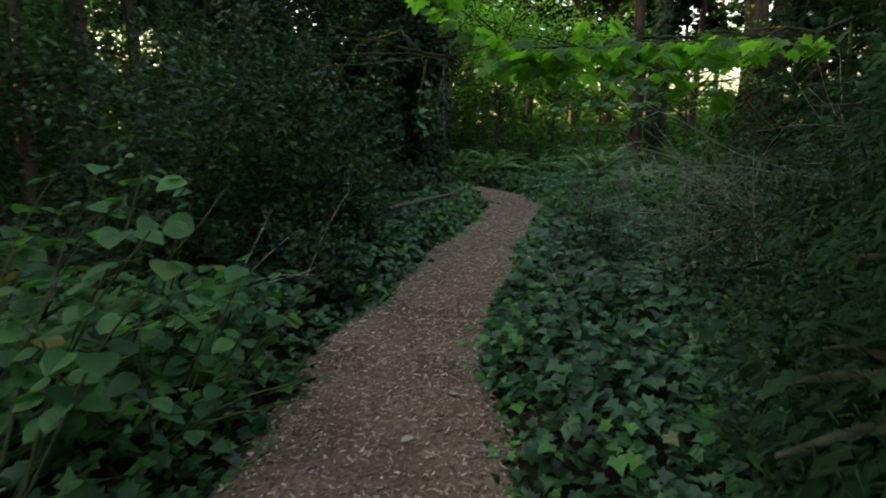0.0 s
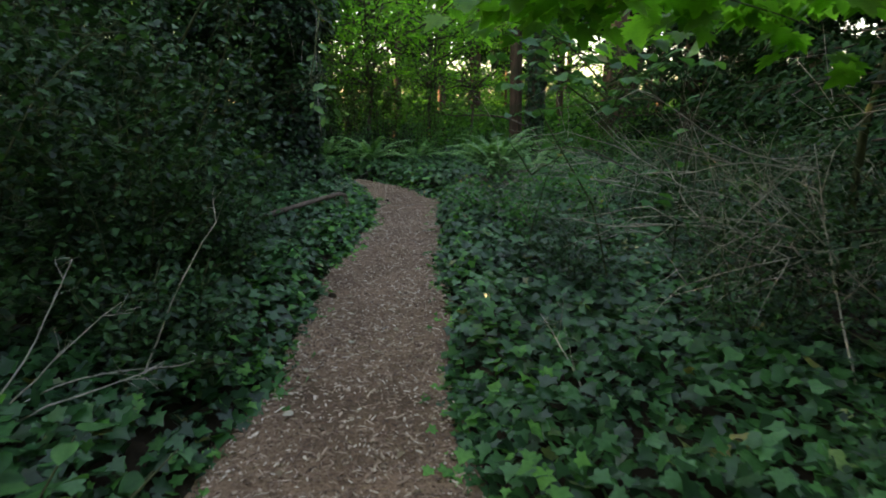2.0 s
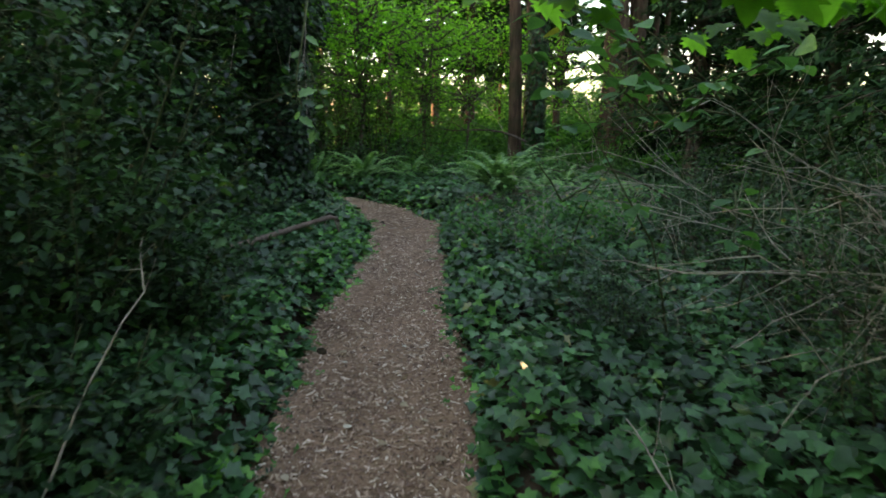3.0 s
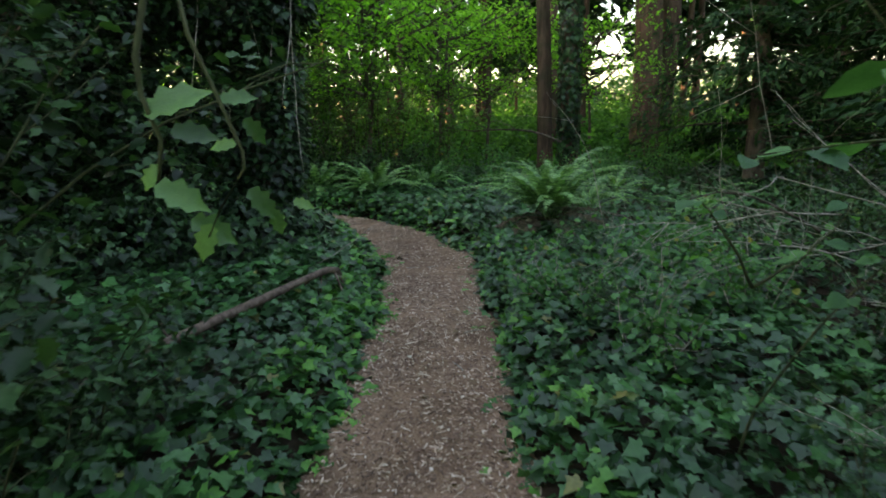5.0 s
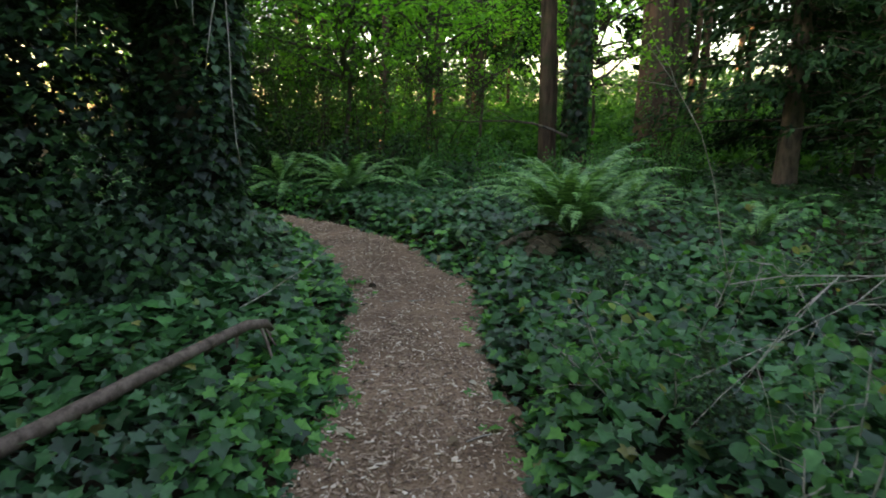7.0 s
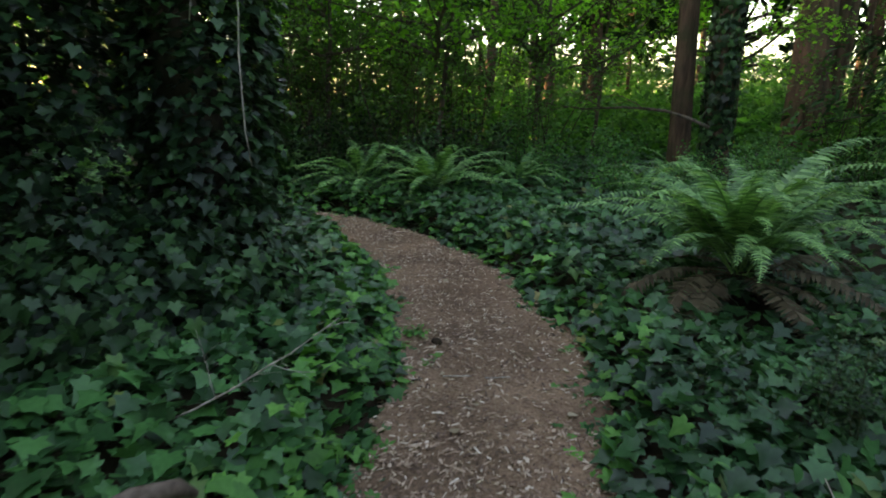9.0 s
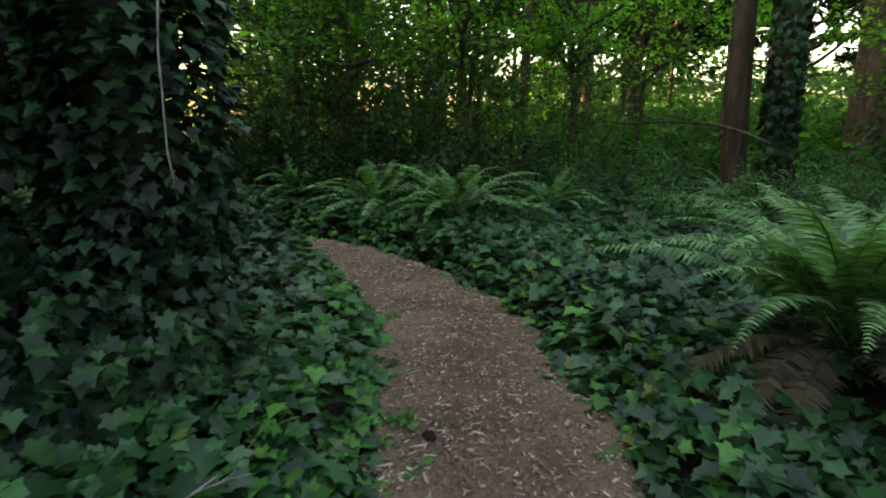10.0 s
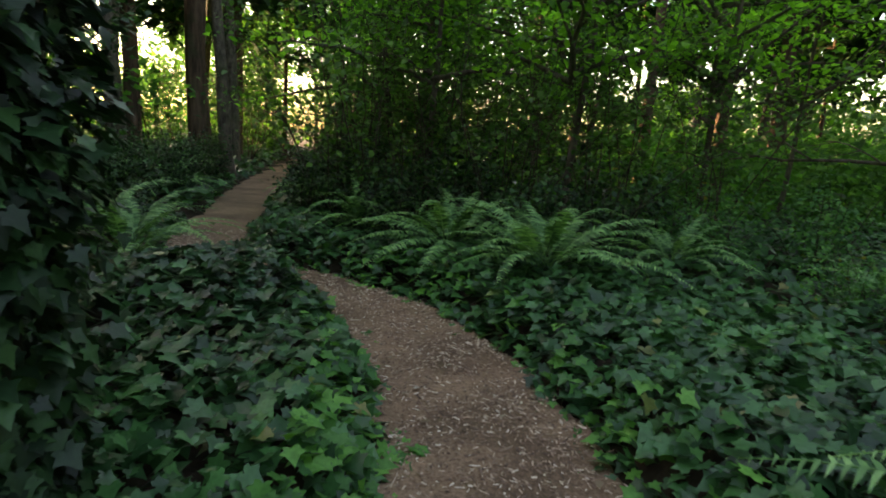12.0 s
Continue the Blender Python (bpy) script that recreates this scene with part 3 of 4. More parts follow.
# band of bushes added in the west to keep low sun off the far path
g = Geo()
n = 1100
at = np.column_stack([rng.uniform(-28, -17, n), rng.uniform(16, 36, n), rng.uniform(0.2, 8.5, n)])
at = np.repeat(at, 40, 0) + rng.normal(size=(n * 40, 3)) * [0.6, 0.6, 0.4]
leafy(rng, g, SMALL, at[at[:, 2] > 0.1], 0.32, 0.8)
tagged(part("undergrowth", g, M_WOODS), "dense bushes added west of the far path to block low sun", "undergrowth", kind="stuff")

# sunlit clearing of leaves beyond the trail's far end
g = Geo()
n = 1800
az = rng.uniform(-0.95, 1.25, n)
rad = rng.uniform(48, 62, n) + np.where(az < -0.5, 8, 0)
cx, cy, cz = rad * np.sin(az), rad * np.cos(az) + 4, rng.uniform(0.2, 13, n) * np.where(az < -0.5, 0.5, np.where(az > 0.08, 0.4, 1))
at = np.repeat(np.column_stack([cx, cy, cz]), 40, 0) + rng.normal(size=(n * 40, 3)) * [0.75, 0.75, 0.4]
leafy(rng, g, SMALL, at[at[:, 2] > 0.1], 0.42, 0.8)
n = 260
at = np.column_stack([rng.normal(-12.5, 3.2, n), rng.normal(43, 2.5, n), rng.uniform(0.3, 7.5, n)])
at = np.repeat(at, 40, 0) + rng.normal(size=(n * 40, 3)) * [0.6, 0.6, 0.25]
leafy(rng, g, SMALL, at[(at[:, 2] > 0.1) & (off_trail(at[:, 0], at[:, 1]) > 0.5)], 0.3, 0.6)
ob = part("sunlit_leaves", g, M_THICKET)
tagged(ob, "golden green leaves catching low sun beyond the path", "foliage", kind="stuff")

# thicket of saplings behind the ferns
variants = []
for i in range(4):
    variants.append(shrub_mesh(rng, 4.0, 1.4, 10, 12, 1000, FAR_LEAF, 0.08, 0.011, start=0.22, jitter=0.11, tilt=0.4))
spots = [(-2.4, 21.9), (0.2, 23.2), (1.3, 21.2), (-0.7, 26.0), (-1.2, 19.9), (-1.6, 20.8), (-0.4, 20.3), (0.9, 19.8), (2.2, 20.2), (3.6, 20.6), (-0.9, 22.3), (0.5, 22.0), (1.9, 22.4), (-1.9, 23.8), (-0.2, 24.5),
         (-3.2, 26.2), (-1.4, 27.2), (9.6, 20.4), (-5.2, 35.5), (-6.4, 39.0), (-11.2, 41.0), (-3.6, 31.0), (-11.0, 30.0), (-12.4, 27.0), (-8.6, 44.0), (-13.5, 44.5)]
first = {}
for i, (x, y) in enumerate(spots):
    k = i % 4
    if k not in first:
        first[k] = shrub("sapling", "slender sapling with many thin dark upright stems", "sapling", (x, y, 0.15), variants[k], M_BROWN, M_THICKET, "saplings in the thicket")
    else:
        s = rng.uniform(0.85, 1.25)
        c = copy_thing(first[k], pose(x, y, 0.15, 0, 0, rng.uniform(0, 360)))
        c.scale = (s, s, s)

for x, y in ((-9.9, 33.5), (-6.9, 37.6), (-10.9, 36.2), (-13.2, 40.2), (-6.2, 42.5), (-9.4, 47.0), (-12.6, 50.0), (-16.0, 44.0), (-15.0, 37.0)):
    c = copy_thing(first[int(rng.integers(0, 4))], pose(x, y, 0.15, 0, 0, rng.uniform(0, 360)))
    s = rng.uniform(1.4, 1.9)
    c.scale = (s, s, s)

# young maples whose flat sprays of leaves hang over the thicket and the ferns
for x, y, h in ((-0.4, 20.9, 5.2), (1.6, 20.2, 5.2), (3.7, 21.6, 5.0), (-1.6, 23.0, 6.2), (6.0, 24.8, 5.0), (2.2, 25.5, 6.6), (9.0, 23.4, 4.4), (0.0, 30.0, 7.0), (6.5, 33.0, 7.0)):
    wood, green = broad_crown(rng, h, 2.1, 2.9, 30, 80, 0.115, FAR_LEAF, 0.09, 0.3)
    stem = Geo()
    tube(stem, bough(rng, (0, 0, -0.1), (0.05, 0, 1), h, 0.08, 0, 9), np.linspace(0.06, 0.02, 9), 7)
    ob = thing("young_maple", "young maple tree with flat sprays of bright green leaves", "tree", (x, y, 0.1), "young maples")
    part("trunk", stem, M_BARK2, ob, smooth=True)
    tagged(part("branchwork", wood, M_BARK2, ob, smooth=True), kind="stuff")
    tagged(part("crown", green, M_MAPLE, ob), kind="stuff")

# two trees added behind the thicket to cut the sky light and darken it
for x, y, h in ((-1.2, 24.6, 7.5), (1.0, 26.6, 8.0)):
    tree("bushy young tree added to block sky light behind the thicket", (x, y, 0.1), (trunk_geo(rng, h, 0.09), *broad_crown(rng, h, 1.2, 2.8, 44, 130, 0.14)), M_BARK2, M_WOODS, "bushy young trees")

# low growth at the foot of the thicket, evergreen to the west, leafier to the east
variants = [shrub_mesh(rng, 1.25, 1.0, 11, 10, 1300, FAR_LEAF, 0.06, 0.007, jitter=0.08, start=0.1) for _ in range(3)]
places = ((-0.3, 19.2, 1.1), (0.9, 18.9, 1.0), (2.0, 19.2, 1.1), (-1.4, 20.2, 1.2), (-2.2, 20.6, 1.0), (0.2, 20.4, 1.4), (-2.4, 23.0, 1.3), (-3.4, 25.2, 1.2), (-5.3, 20.6, 0.9), (-5.6, 22.0, 0.95), (-6.3, 23.4, 0.9), (-6.9, 24.9, 0.95), (-7.6, 26.6, 0.9), (-6.6, 21.2, 1.0), (-7.4, 22.8, 1.05), (-8.3, 28.2, 0.9), (-8.6, 24.4, 1.05), (-9.3, 30.4, 0.9), (-10.3, 32.6, 0.9), (-5.0, 19.2, 0.9), (-9.9, 27.2, 1.1), (-11.2, 35.0, 0.9))
for i, (x, y, s) in enumerate(places + ((3.4, 18.9, 0.8), (4.6, 19.6, 1.0), (5.4, 18.2, 0.7), (7.6, 19.4, 0.9), (8.8, 18.6, 0.9), (3.0, 20.2, 1.1), (6.4, 17.4, 0.8), (4.0, 17.0, 0.6))):
    if i in (0, 1, 2):
        ob = first_green = shrub("evergreen_bush", "low evergreen bush at the foot of the thicket", "bush", (x, y, 0.15), variants[i], M_BROWN, M_HOLLY, "bushes below the thicket")
    elif i < len(places):
        ob = copy_thing(first_green, pose(x, y, 0.15, 0, 0, rng.uniform(0, 360)))
    elif i == len(places):
        ob = first_leafy = shrub("leafy_bush", "low leafy green bush where the wood opens", "bush", (x, y, 0.15), variants[0], M_BROWN, M_HAZEL, "leafy bushes")
    else:
        ob = copy_thing(first_leafy, pose(x, y, 0.15, 0, 0, rng.uniform(0, 360)))
    ob.scale = (s, s, s)

# dark conifers at the right of the brush
for x, y, h in ((13.2, 18.4, 13.0), (10.3, 17.6, 12.0), (10.6, 13.6, 11.0), (17.5, 22.5, 15.0), (12.6, 10.0, 11.0), (8.2, 9.4, 8.0), (22.0, 29.0, 16.0)):
    geos = (trunk_geo(rng, h, 0.2), *conifer_crown(rng, h, 0.2, 1.0, 3.0, 150, 110, 0.2))
    tree("young conifer with low drooping dark green sprays", (x, y, 0.1), geos, M_BARK2, M_CONIFER, "young conifers")

# firs out of view, added so their boughs darken the path's start
tree("tall dark fir added out of view to shade the start of the path", (4.9, 0.6, 0.1), (trunk_geo(rng, 14, 0.24), *conifer_crown(rng, 14, 0.24, 3.9, 3.9, 150, 110, 0.26)), M_BARK, M_CONIFER, "firs at the start")
tree("tall dark fir added out of view to shade the start of the path", (2.7, -1.6, 0.1), (trunk_geo(rng, 12, 0.2), *conifer_crown(rng, 12, 0.2, 3.6, 3.2, 130, 110, 0.26)), M_BARK, M_CONIFER, "firs at the start")

# unseen tree, added so that its crown darkens the bend
tree("tall leafy tree added out of view to shade the bend", (-2.9, 15.3, 0.1), (trunk_geo(rng, 13, 0.17), *broad_crown(rng, 13, 4.6, 4.4, 46, 130, 0.17)), M_BARK2, M_WOODS)

# ---- the ivy-clad stump and its bank ----
stump = thing("ivy_covered_tree", "leaning tree buried under a dome of climbing ivy", "tree", (-0.42, 13.2, 0.1))
part("trunk", trunk_geo(rng, 6.0, 0.2, (-0.5, 0.2)), M_BARK2, stump, smooth=True)
g = Geo()


def drape(n, centre, radii, size, low=0.0):
    d = rand_dirs(rng, n)
    lump = 1 + 0.17 * waves(d[:, 0] * 3 + centre[0], d[:, 2] * 4 + d[:, 1] * 2, 1.3) + 0.08 * waves(d[:, 0] * 7, d[:, 2] * 11, 1.1, centre[2]) + 0.10 * rng.normal(size=n)
    at = np.array(centre) + d * np.array(radii) * lump[:, None]
    keep = at[:, 2] > low
    at, d = at[keep], d[keep]
    nor = unit(d * [0.45, 0.45, 0.3] + [0, 0, 0.95] + rng.normal(size=d.shape) * 0.28)
    tip = unit(np.array([[0, 0, -0.5]]) + d * [0.8, 0.8, 0.2] + rng.normal(size=d.shape) * 0.4)
    scatter(g, IVY, at, nor, tip, size * rng.uniform(0.55, 1.3, len(at)))


# places relative to the tree's foot
drape(8450, (0.05, -0.05, 1.5), (0.40, 0.45, 2.1), 0.070)
drape(5460, (-0.2, 0.0, 3.1), (0.9, 0.9, 0.75), 0.070)
drape(11050, (-1.15, 0.2, 0.9), (1.0, 0.95, 2.2), 0.074)
drape(6500, (-2.9, 0.1, 0.5), (1.2, 1.1, 1.7), 0.076)
drape(5980, (-0.25, -0.75, 0.05), (0.95, 0.95, 0.62), 0.070)
drape(8450, (-3.5, 0.9, 1.4), (2.0, 0.8, 2.7), 0.080)
# blob above the view, added to shade the dome below it
drape(8450, (-0.9, 0.3, 5.2), (2.1, 1.9, 1.5), 0.080)
drape(8450, (-2.5, -0.2, 2.5), (1.3, 1.0, 1.5), 0.068)
drape(3900, (-1.5, -1.1, 0.05), (1.0, 0.8, 0.75), 0.072)
drape(6500, (-2.2, 0.8, 3.2), (2.2, 0.9, 2.2), 0.09)
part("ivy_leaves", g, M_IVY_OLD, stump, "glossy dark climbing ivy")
for x, y, z, l in ((0.45, -1.0, 3.0, 1.25), (0.2, -0.75, 3.1, 1.0), (0.44, -0.5, 2.9, 1.9), (-0.1, -0.95, 3.0, 0.8), (-0.6, -0.9, 3.0, 1.1)):
    g = Geo()
    tube(g, bough(rng, (x * 0.9, y * 0.8, z), (0, 0, -1), l, 0.11, 0, 10), np.linspace(0.006, 0.004, 10), 5)
    part("vine", g, M_DEAD, stump, "bare pale hanging vine", True)

# ---- holly at the left of the trail ----
geos = shrub_mesh(rng, 2.8, 1.4, 20, 14, 7000, HOLLY, 0.065, 0.010, jitter=0.09, start=0.1, foot=(-1.75, 7.0))
shrub("holly_bush", "dark glossy holly bush crowding the path", "bush", (-1.75, 7.0, 0.15), geos, M_STEM, M_HOLLY, "holly bushes")
geos = shrub_mesh(rng, 2.0, 0.75, 13, 12, 3800, HOLLY, 0.06, 0.006, jitter=0.08, start=0.1, foot=(-1.5, 6.05))
shrub("holly_bush", "dark holly bush with bare lower stems by the path", "bush", (-1.5, 6.05, 0.15), geos, M_STEM, M_HOLLY, "holly bushes")
for x, y, hh in ((-1.0, 6.9, 0.95), (-1.05, 7.8, 0.9), (-1.15, 5.3, 0.7), (-1.7, 8.3, 0.9), (-2.1, 9.3, 1.1), (-1.35, 8.1, 0.7), (-1.9, 7.6, 1.2), (-2.4, 8.4, 1.4)):
    geos = shrub_mesh(rng, hh, 0.6, 10, 9, 1700, HOLLY, 0.055, 0.008, jitter=0.07, start=0.1, foot=(x, y))
    shrub("holly_bush", "low dark holly shoots spreading over the ivy", "bush", (x, y, 0.18), geos, M_STEM, M_HOLLY, "holly bushes")
geos = shrub_mesh(rng, 2.1, 1.2, 16, 13, 5600, HOLLY, 0.06, 0.012, jitter=0.09, start=0.1)
shrub("holly_bush", "low dark holly bush beside the dead twigs", "bush", (-2.5, 5.2, 0.15), geos, M_STEM, M_HOLLY, "holly bushes")
geos = shrub_mesh(rng, 3.6, 1.7, 18, 13, 4600, FAR_LEAF, 0.06, 0.016, jitter=0.1, start=0.2)
shrub("holly_bush", "tall dark holly bush with gaps of golden light", "bush", (-3.4, 8.6, 0.15), geos, M_STEM, M_HOLLY, "holly bushes")
geos = shrub_mesh(rng, 4.0, 1.8, 16, 13, 4400, FAR_LEAF, 0.07, 0.016, jitter=0.12, start=0.2)
shrub("holly_bush", "tall dark holly bush behind the fallen branch", "bush", (-3.9, 11.3, 0.15), geos, M_STEM, M_HOLLY, "holly bushes")

for x, y, h, sp in ((-5.3, 6.6, 3.6, 1.8), (-5.0, 4.2, 3.2, 1.7), (-6.6, 9.6, 4.2, 2.0), (-5.4, 13.6, 3.4, 1.8), (-4.4, 16.0, 4.6, 1.9), (-6.8, 15.6, 5.2, 2.2), (-8.4, 12.6, 5.2, 2.2), (-7.6, 19.0, 5.0, 2.0), (-9.5, 16.5, 6.0, 2.4), (-8.6, 6.5, 5.0, 2.3), (-3.9, 2.6, 1.9, 1.3), (-6.2, 1.4, 3.4, 1.9)):
    geos = shrub_mesh(rng, h, sp, 13, 12, 4200, SMALL, 0.095, 0.018, jitter=0.14, start=0.12)
    shrub("holly_bush", "tall dark evergreen bush under the trees", "bush", (x, y, 0.15), geos, M_STEM, M_HOLLY, "holly bushes")

for x, y, hh in ((-4.4, 19.4, 1.2), (-3.5, 17.7, 0.9), (-5.4, 22.0, 1.3), (-6.7, 25.4, 1.3), (-5.6, 18.4, 1.6)):
    geos = shrub_mesh(rng, hh, 0.8, 9, 9, 1300, FAR_LEAF, 0.06, 0.008, jitter=0.08, start=0.1, foot=(x, y))
    shrub("holly_bush", "low dark evergreen bush at the far bend of the path", "bush", (x, y, 0.18), geos, M_STEM, M_HOLLY, "holly bushes")

# fine-leaved dark brush on the right
variants = [shrub_mesh(rng, 1.25, 0.85, 12, 10, 2100, FAR_LEAF, 0.034, 0.006, jitter=0.06, start=0.2) for _ in range(3)]
first = {}
for i, (x, y, s) in enumerate(((1.95, 2.6, 0.8), (2.5, 3.6, 1.0), (2.2, 4.9, 0.9), (3.2, 4.6, 1.25), (2.9, 6.2, 1.0), (3.8, 6.6, 1.3), (3.4, 8.0, 0.95), (4.8, 8.2, 1.3), (1.75, 6.5, 0.6), (2.1, 9.0, 0.5), (4.4, 10.2, 1.0), (5.6, 10.6, 1.2), (3.4, 1.9, 1.4), (4.6, 3.4, 1.6), (5.6, 6.2, 1.6), (2.6, 11.0, 0.55), (1.5, 2.05, 0.72), (2.0, 1.5, 1.05), (1.75, 3.0, 0.62))):
    k = i % 3
    if k not in first:
        first[k] = shrub("huckleberry_bush", "fine-leaved dark green bush growing through the ivy", "bush", (x, y, 0.15), variants[k], M_STEM, M_HOLLY, "huckleberry bushes")
        m = first[k]
    else:
        m = copy_thing(first[k], pose(x, y, 0.15, 0, 0, rng.uniform(0, 360)))
    m.scale = (s, s, s)

leaf_mesh = {}
for key, shape, mat in (("holly", HOLLY, M_PALEHOLLY), ("hazel", ROUND, M_HAZEL), ("maple", MAPLE, M_MAPLE), ("oval", OVATE, M_HAZEL), ("ivy", IVY, M_IVY), ("fresh", IVY, M_IVY_FRESH)):
    g = Geo()
    g.add(*shape)
    leaf_mesh[key] = g.mesh("leaf", mat)

sprig = thing("holly_sprig", "pale green holly branch hanging over the path edge", "branch", (-0.62, 6.35, 0))
g = Geo()
upper = np.array([(0.42, 0.10, 2.2), (0.38, 0.02, 1.95), (0.346, -0.02, 1.764), (0.348, -0.02, 1.706), (0.37, -0.02, 1.637), (0.36, -0.02, 1.575)])
lower = np.array([(0.40, 0.04, 1.9), (0.422, -0.01, 1.798), (0.449, -0.02, 1.731), (0.491, -0.02, 1.617), (0.491, -0.02, 1.59), (0.449, -0.02, 1.526), (0.428, -0.02, 1.481)])
tube(g, upper, np.linspace(0.007, 0.003, 6), 6)
tube(g, [(-1.15, 0.9, 0.1), (-0.95, 1.0, 1.5), (-0.35, 0.75, 2.4), (0.15, 0.3, 2.5), tuple(upper[0])], [0.014, 0.013, 0.011, 0.009, 0.007], 6)
tube(g, lower, np.linspace(0.004, 0.002, 7), 5)
part("stem", g, M_STEM, sprig, smooth=True)
for p, tip, s in (((0.349, -0.02, 1.676), (0.9, 0, 0.42), 0.112), ((0.355, -0.03, 1.567), (0.9, 0, -0.42), 0.092), ((0.495, -0.02, 1.557), (0.65, 0, -0.75), 0.068), ((0.565, -0.01, 1.533), (0.9, 0, -0.3), 0.038),
                  ((0.395, 0.02, 1.505), (0.85, 0.1, -0.5), 0.09), ((0.375, 0.03, 1.65), (1, 0.1, -0.1), 0.08), ((0.49, 0.05, 1.67), (0.6, 0.2, -0.7), 0.06), ((0.36, -0.01, 1.60), (-0.5, 0, -0.8), 0.05), ((0.43, 0.0, 1.50), (-0.3, 0, -0.9), 0.07),
                  ((0.38, 0.03, 1.9), (-0.8, 0, -0.3), 0.07), ((0.40, 0.05, 1.98), (0.8, 0, -0.4), 0.08), ((0.46, 0.0, 1.70), (0.8, 0, 0.1), 0.06), ((0.48, 0.0, 1.63), (-0.8, 0, -0.1), 0.045), ((0.53, 0.0, 1.52), (0.3, 0, -0.9), 0.05)):
    link_leaf(leaf_mesh["holly"], "leaf", sprig, p, (rng.normal() * 0.25, -0.8, 0.55), tip, s)

# ---- broad-leaved shrub close on the left at the start ----


def leafy_stems(name, label, at, stems, key, size, count, category="shrub", wood=M_STEM, r0=0.008):
    """A loose plant whose big leaves are parts of their own. stems: base, way, length."""
    ob = thing(name, label, category, at)
    lines = []
    for b, way, ln in stems:
        g = Geo()
        p = bough(rng, b, way, ln, 0.2, 0.35, 9)
        tube(g, p, np.linspace(r0, r0 * 0.3, 9), 5)
        lines.append(p)
        part("stem", g, wood, ob, smooth=True)
    for i in range(count):
        p = lines[i % len(lines)]
        k = rng.integers(3, 9)
        a = rng.uniform(0, 2 * np.pi)
        out = np.array([math.cos(a), math.sin(a), -0.15])
        q = p[k] + out * 0.03
        if off_trail(at[0] + q[0] + out[0] * size * 0.5, at[1] + q[1] + out[1] * size * 0.5)[0] < 0.06:
            continue
        link_leaf(leaf_mesh[key], "leaf", ob, q, unit(np.array([0, 0, 1.0]) + rng.normal(size=3) * 0.28), out, size * rng.uniform(0.6, 1.2))
    return ob


def ring(n, reach, ln):
    out = []
    for i in range(n):
        a = rng.uniform(0, 2 * np.pi)
        out.append(((0.06 * math.cos(a), 0.06 * math.sin(a), 0), (reach * math.cos(a), reach * math.sin(a), 1), ln * rng.uniform(0.55, 1.0)))
    return out


leafy_stems("hazel_shrub", "young hazel shrub with broad rounded leaves by the path", (-1.55, 1.95, 0.15), ring(18, 0.6, 1.6), "hazel", 0.105, 290)
leafy_stems("hazel_shrub", "low hazel shoots with broad rounded leaves", (-1.25, 2.6, 0.12), ring(15, 0.75, 1.0), "hazel", 0.105, 150)
leafy_stems("hazel_shrub", "low hazel shoots in the ivy", (-2.3, 2.9, 0.15), ring(14, 0.7, 1.5), "hazel", 0.105, 190)
leafy_stems("hazel_shrub", "low spreading hazel shoots with broad leaves", (-1.25, 3.3, 0.12), ring(17, 0.8, 0.85), "hazel", 0.105, 170)
leafy_stems("hazel_shrub", "low spreading hazel shoots with broad leaves", (-1.8, 3.5, 0.12), ring(15, 0.75, 1.0), "hazel", 0.11, 140)
leafy_stems("hazel_shoot", "tall thin hazel shoot with a few paired leaves", (-1.72, 3.65, 0.15), [((0, 0, 0), (0.02, 0, 1), 1.55), ((0, 0, 0), (0.1, 0.05, 1), 1.2)], "hazel", 0.09, 16)

# ---- overhanging maple branch ----
ob = thing("maple_branch", "overhanging maple branch with bright backlit leaves", "branch", (0, 0, 0))
g = Geo()
main = np.linspace((3.0, 5.0, 2.35), (0.0, 3.95, 1.95), 12) + rng.normal(size=(12, 3)) * 0.03
tube(g, main, np.linspace(0.014, 0.004, 12), 6)
tube(g, [(3.5, 5.6, 0.1), (3.4, 5.5, 1.5), tuple(main[0])], [0.035, 0.028, 0.014], 7)
lines = [main[3:]]
for i in range(34):
    k = rng.integers(2, 12)
    a = rng.uniform(0, 2 * np.pi)
    tw = bough(rng, main[k], (math.cos(a) - 0.25, math.sin(a) + 0.15, 0.0), rng.uniform(0.35, 0.95), 0.15, 0.1, 7)
    g2 = Geo()
    tube(g2, tw, np.linspace(0.005, 0.002, 7), 4)
    part("twig", g2, M_STEM, ob, smooth=True)
    lines.append(tw[1:])
part("stem", g, M_STEM, ob, smooth=True)
for i in range(560):
    p = lines[i % len(lines)]
    q = p[rng.integers(0, len(p))] + rng.normal(size=3) * [0.06, 0.06, 0.03]
    q[2] = max(q[2] - 0.08, 1.72 + max(0.7 - q[0], 0) * 0.75 - max(q[1] - 4.1, 0) * 0.05)
    a = rng.uniform(0, 2 * np.pi)
    if q[0] > -0.35 and q[1] > 3.7:
        link_leaf(leaf_mesh["maple"], "leaf", ob, q, unit(np.array([0, -0.1, 1.0]) + rng.normal(size=3) * 0.25), (math.cos(a), math.sin(a), -0.5), rng.uniform(0.075, 0.14))

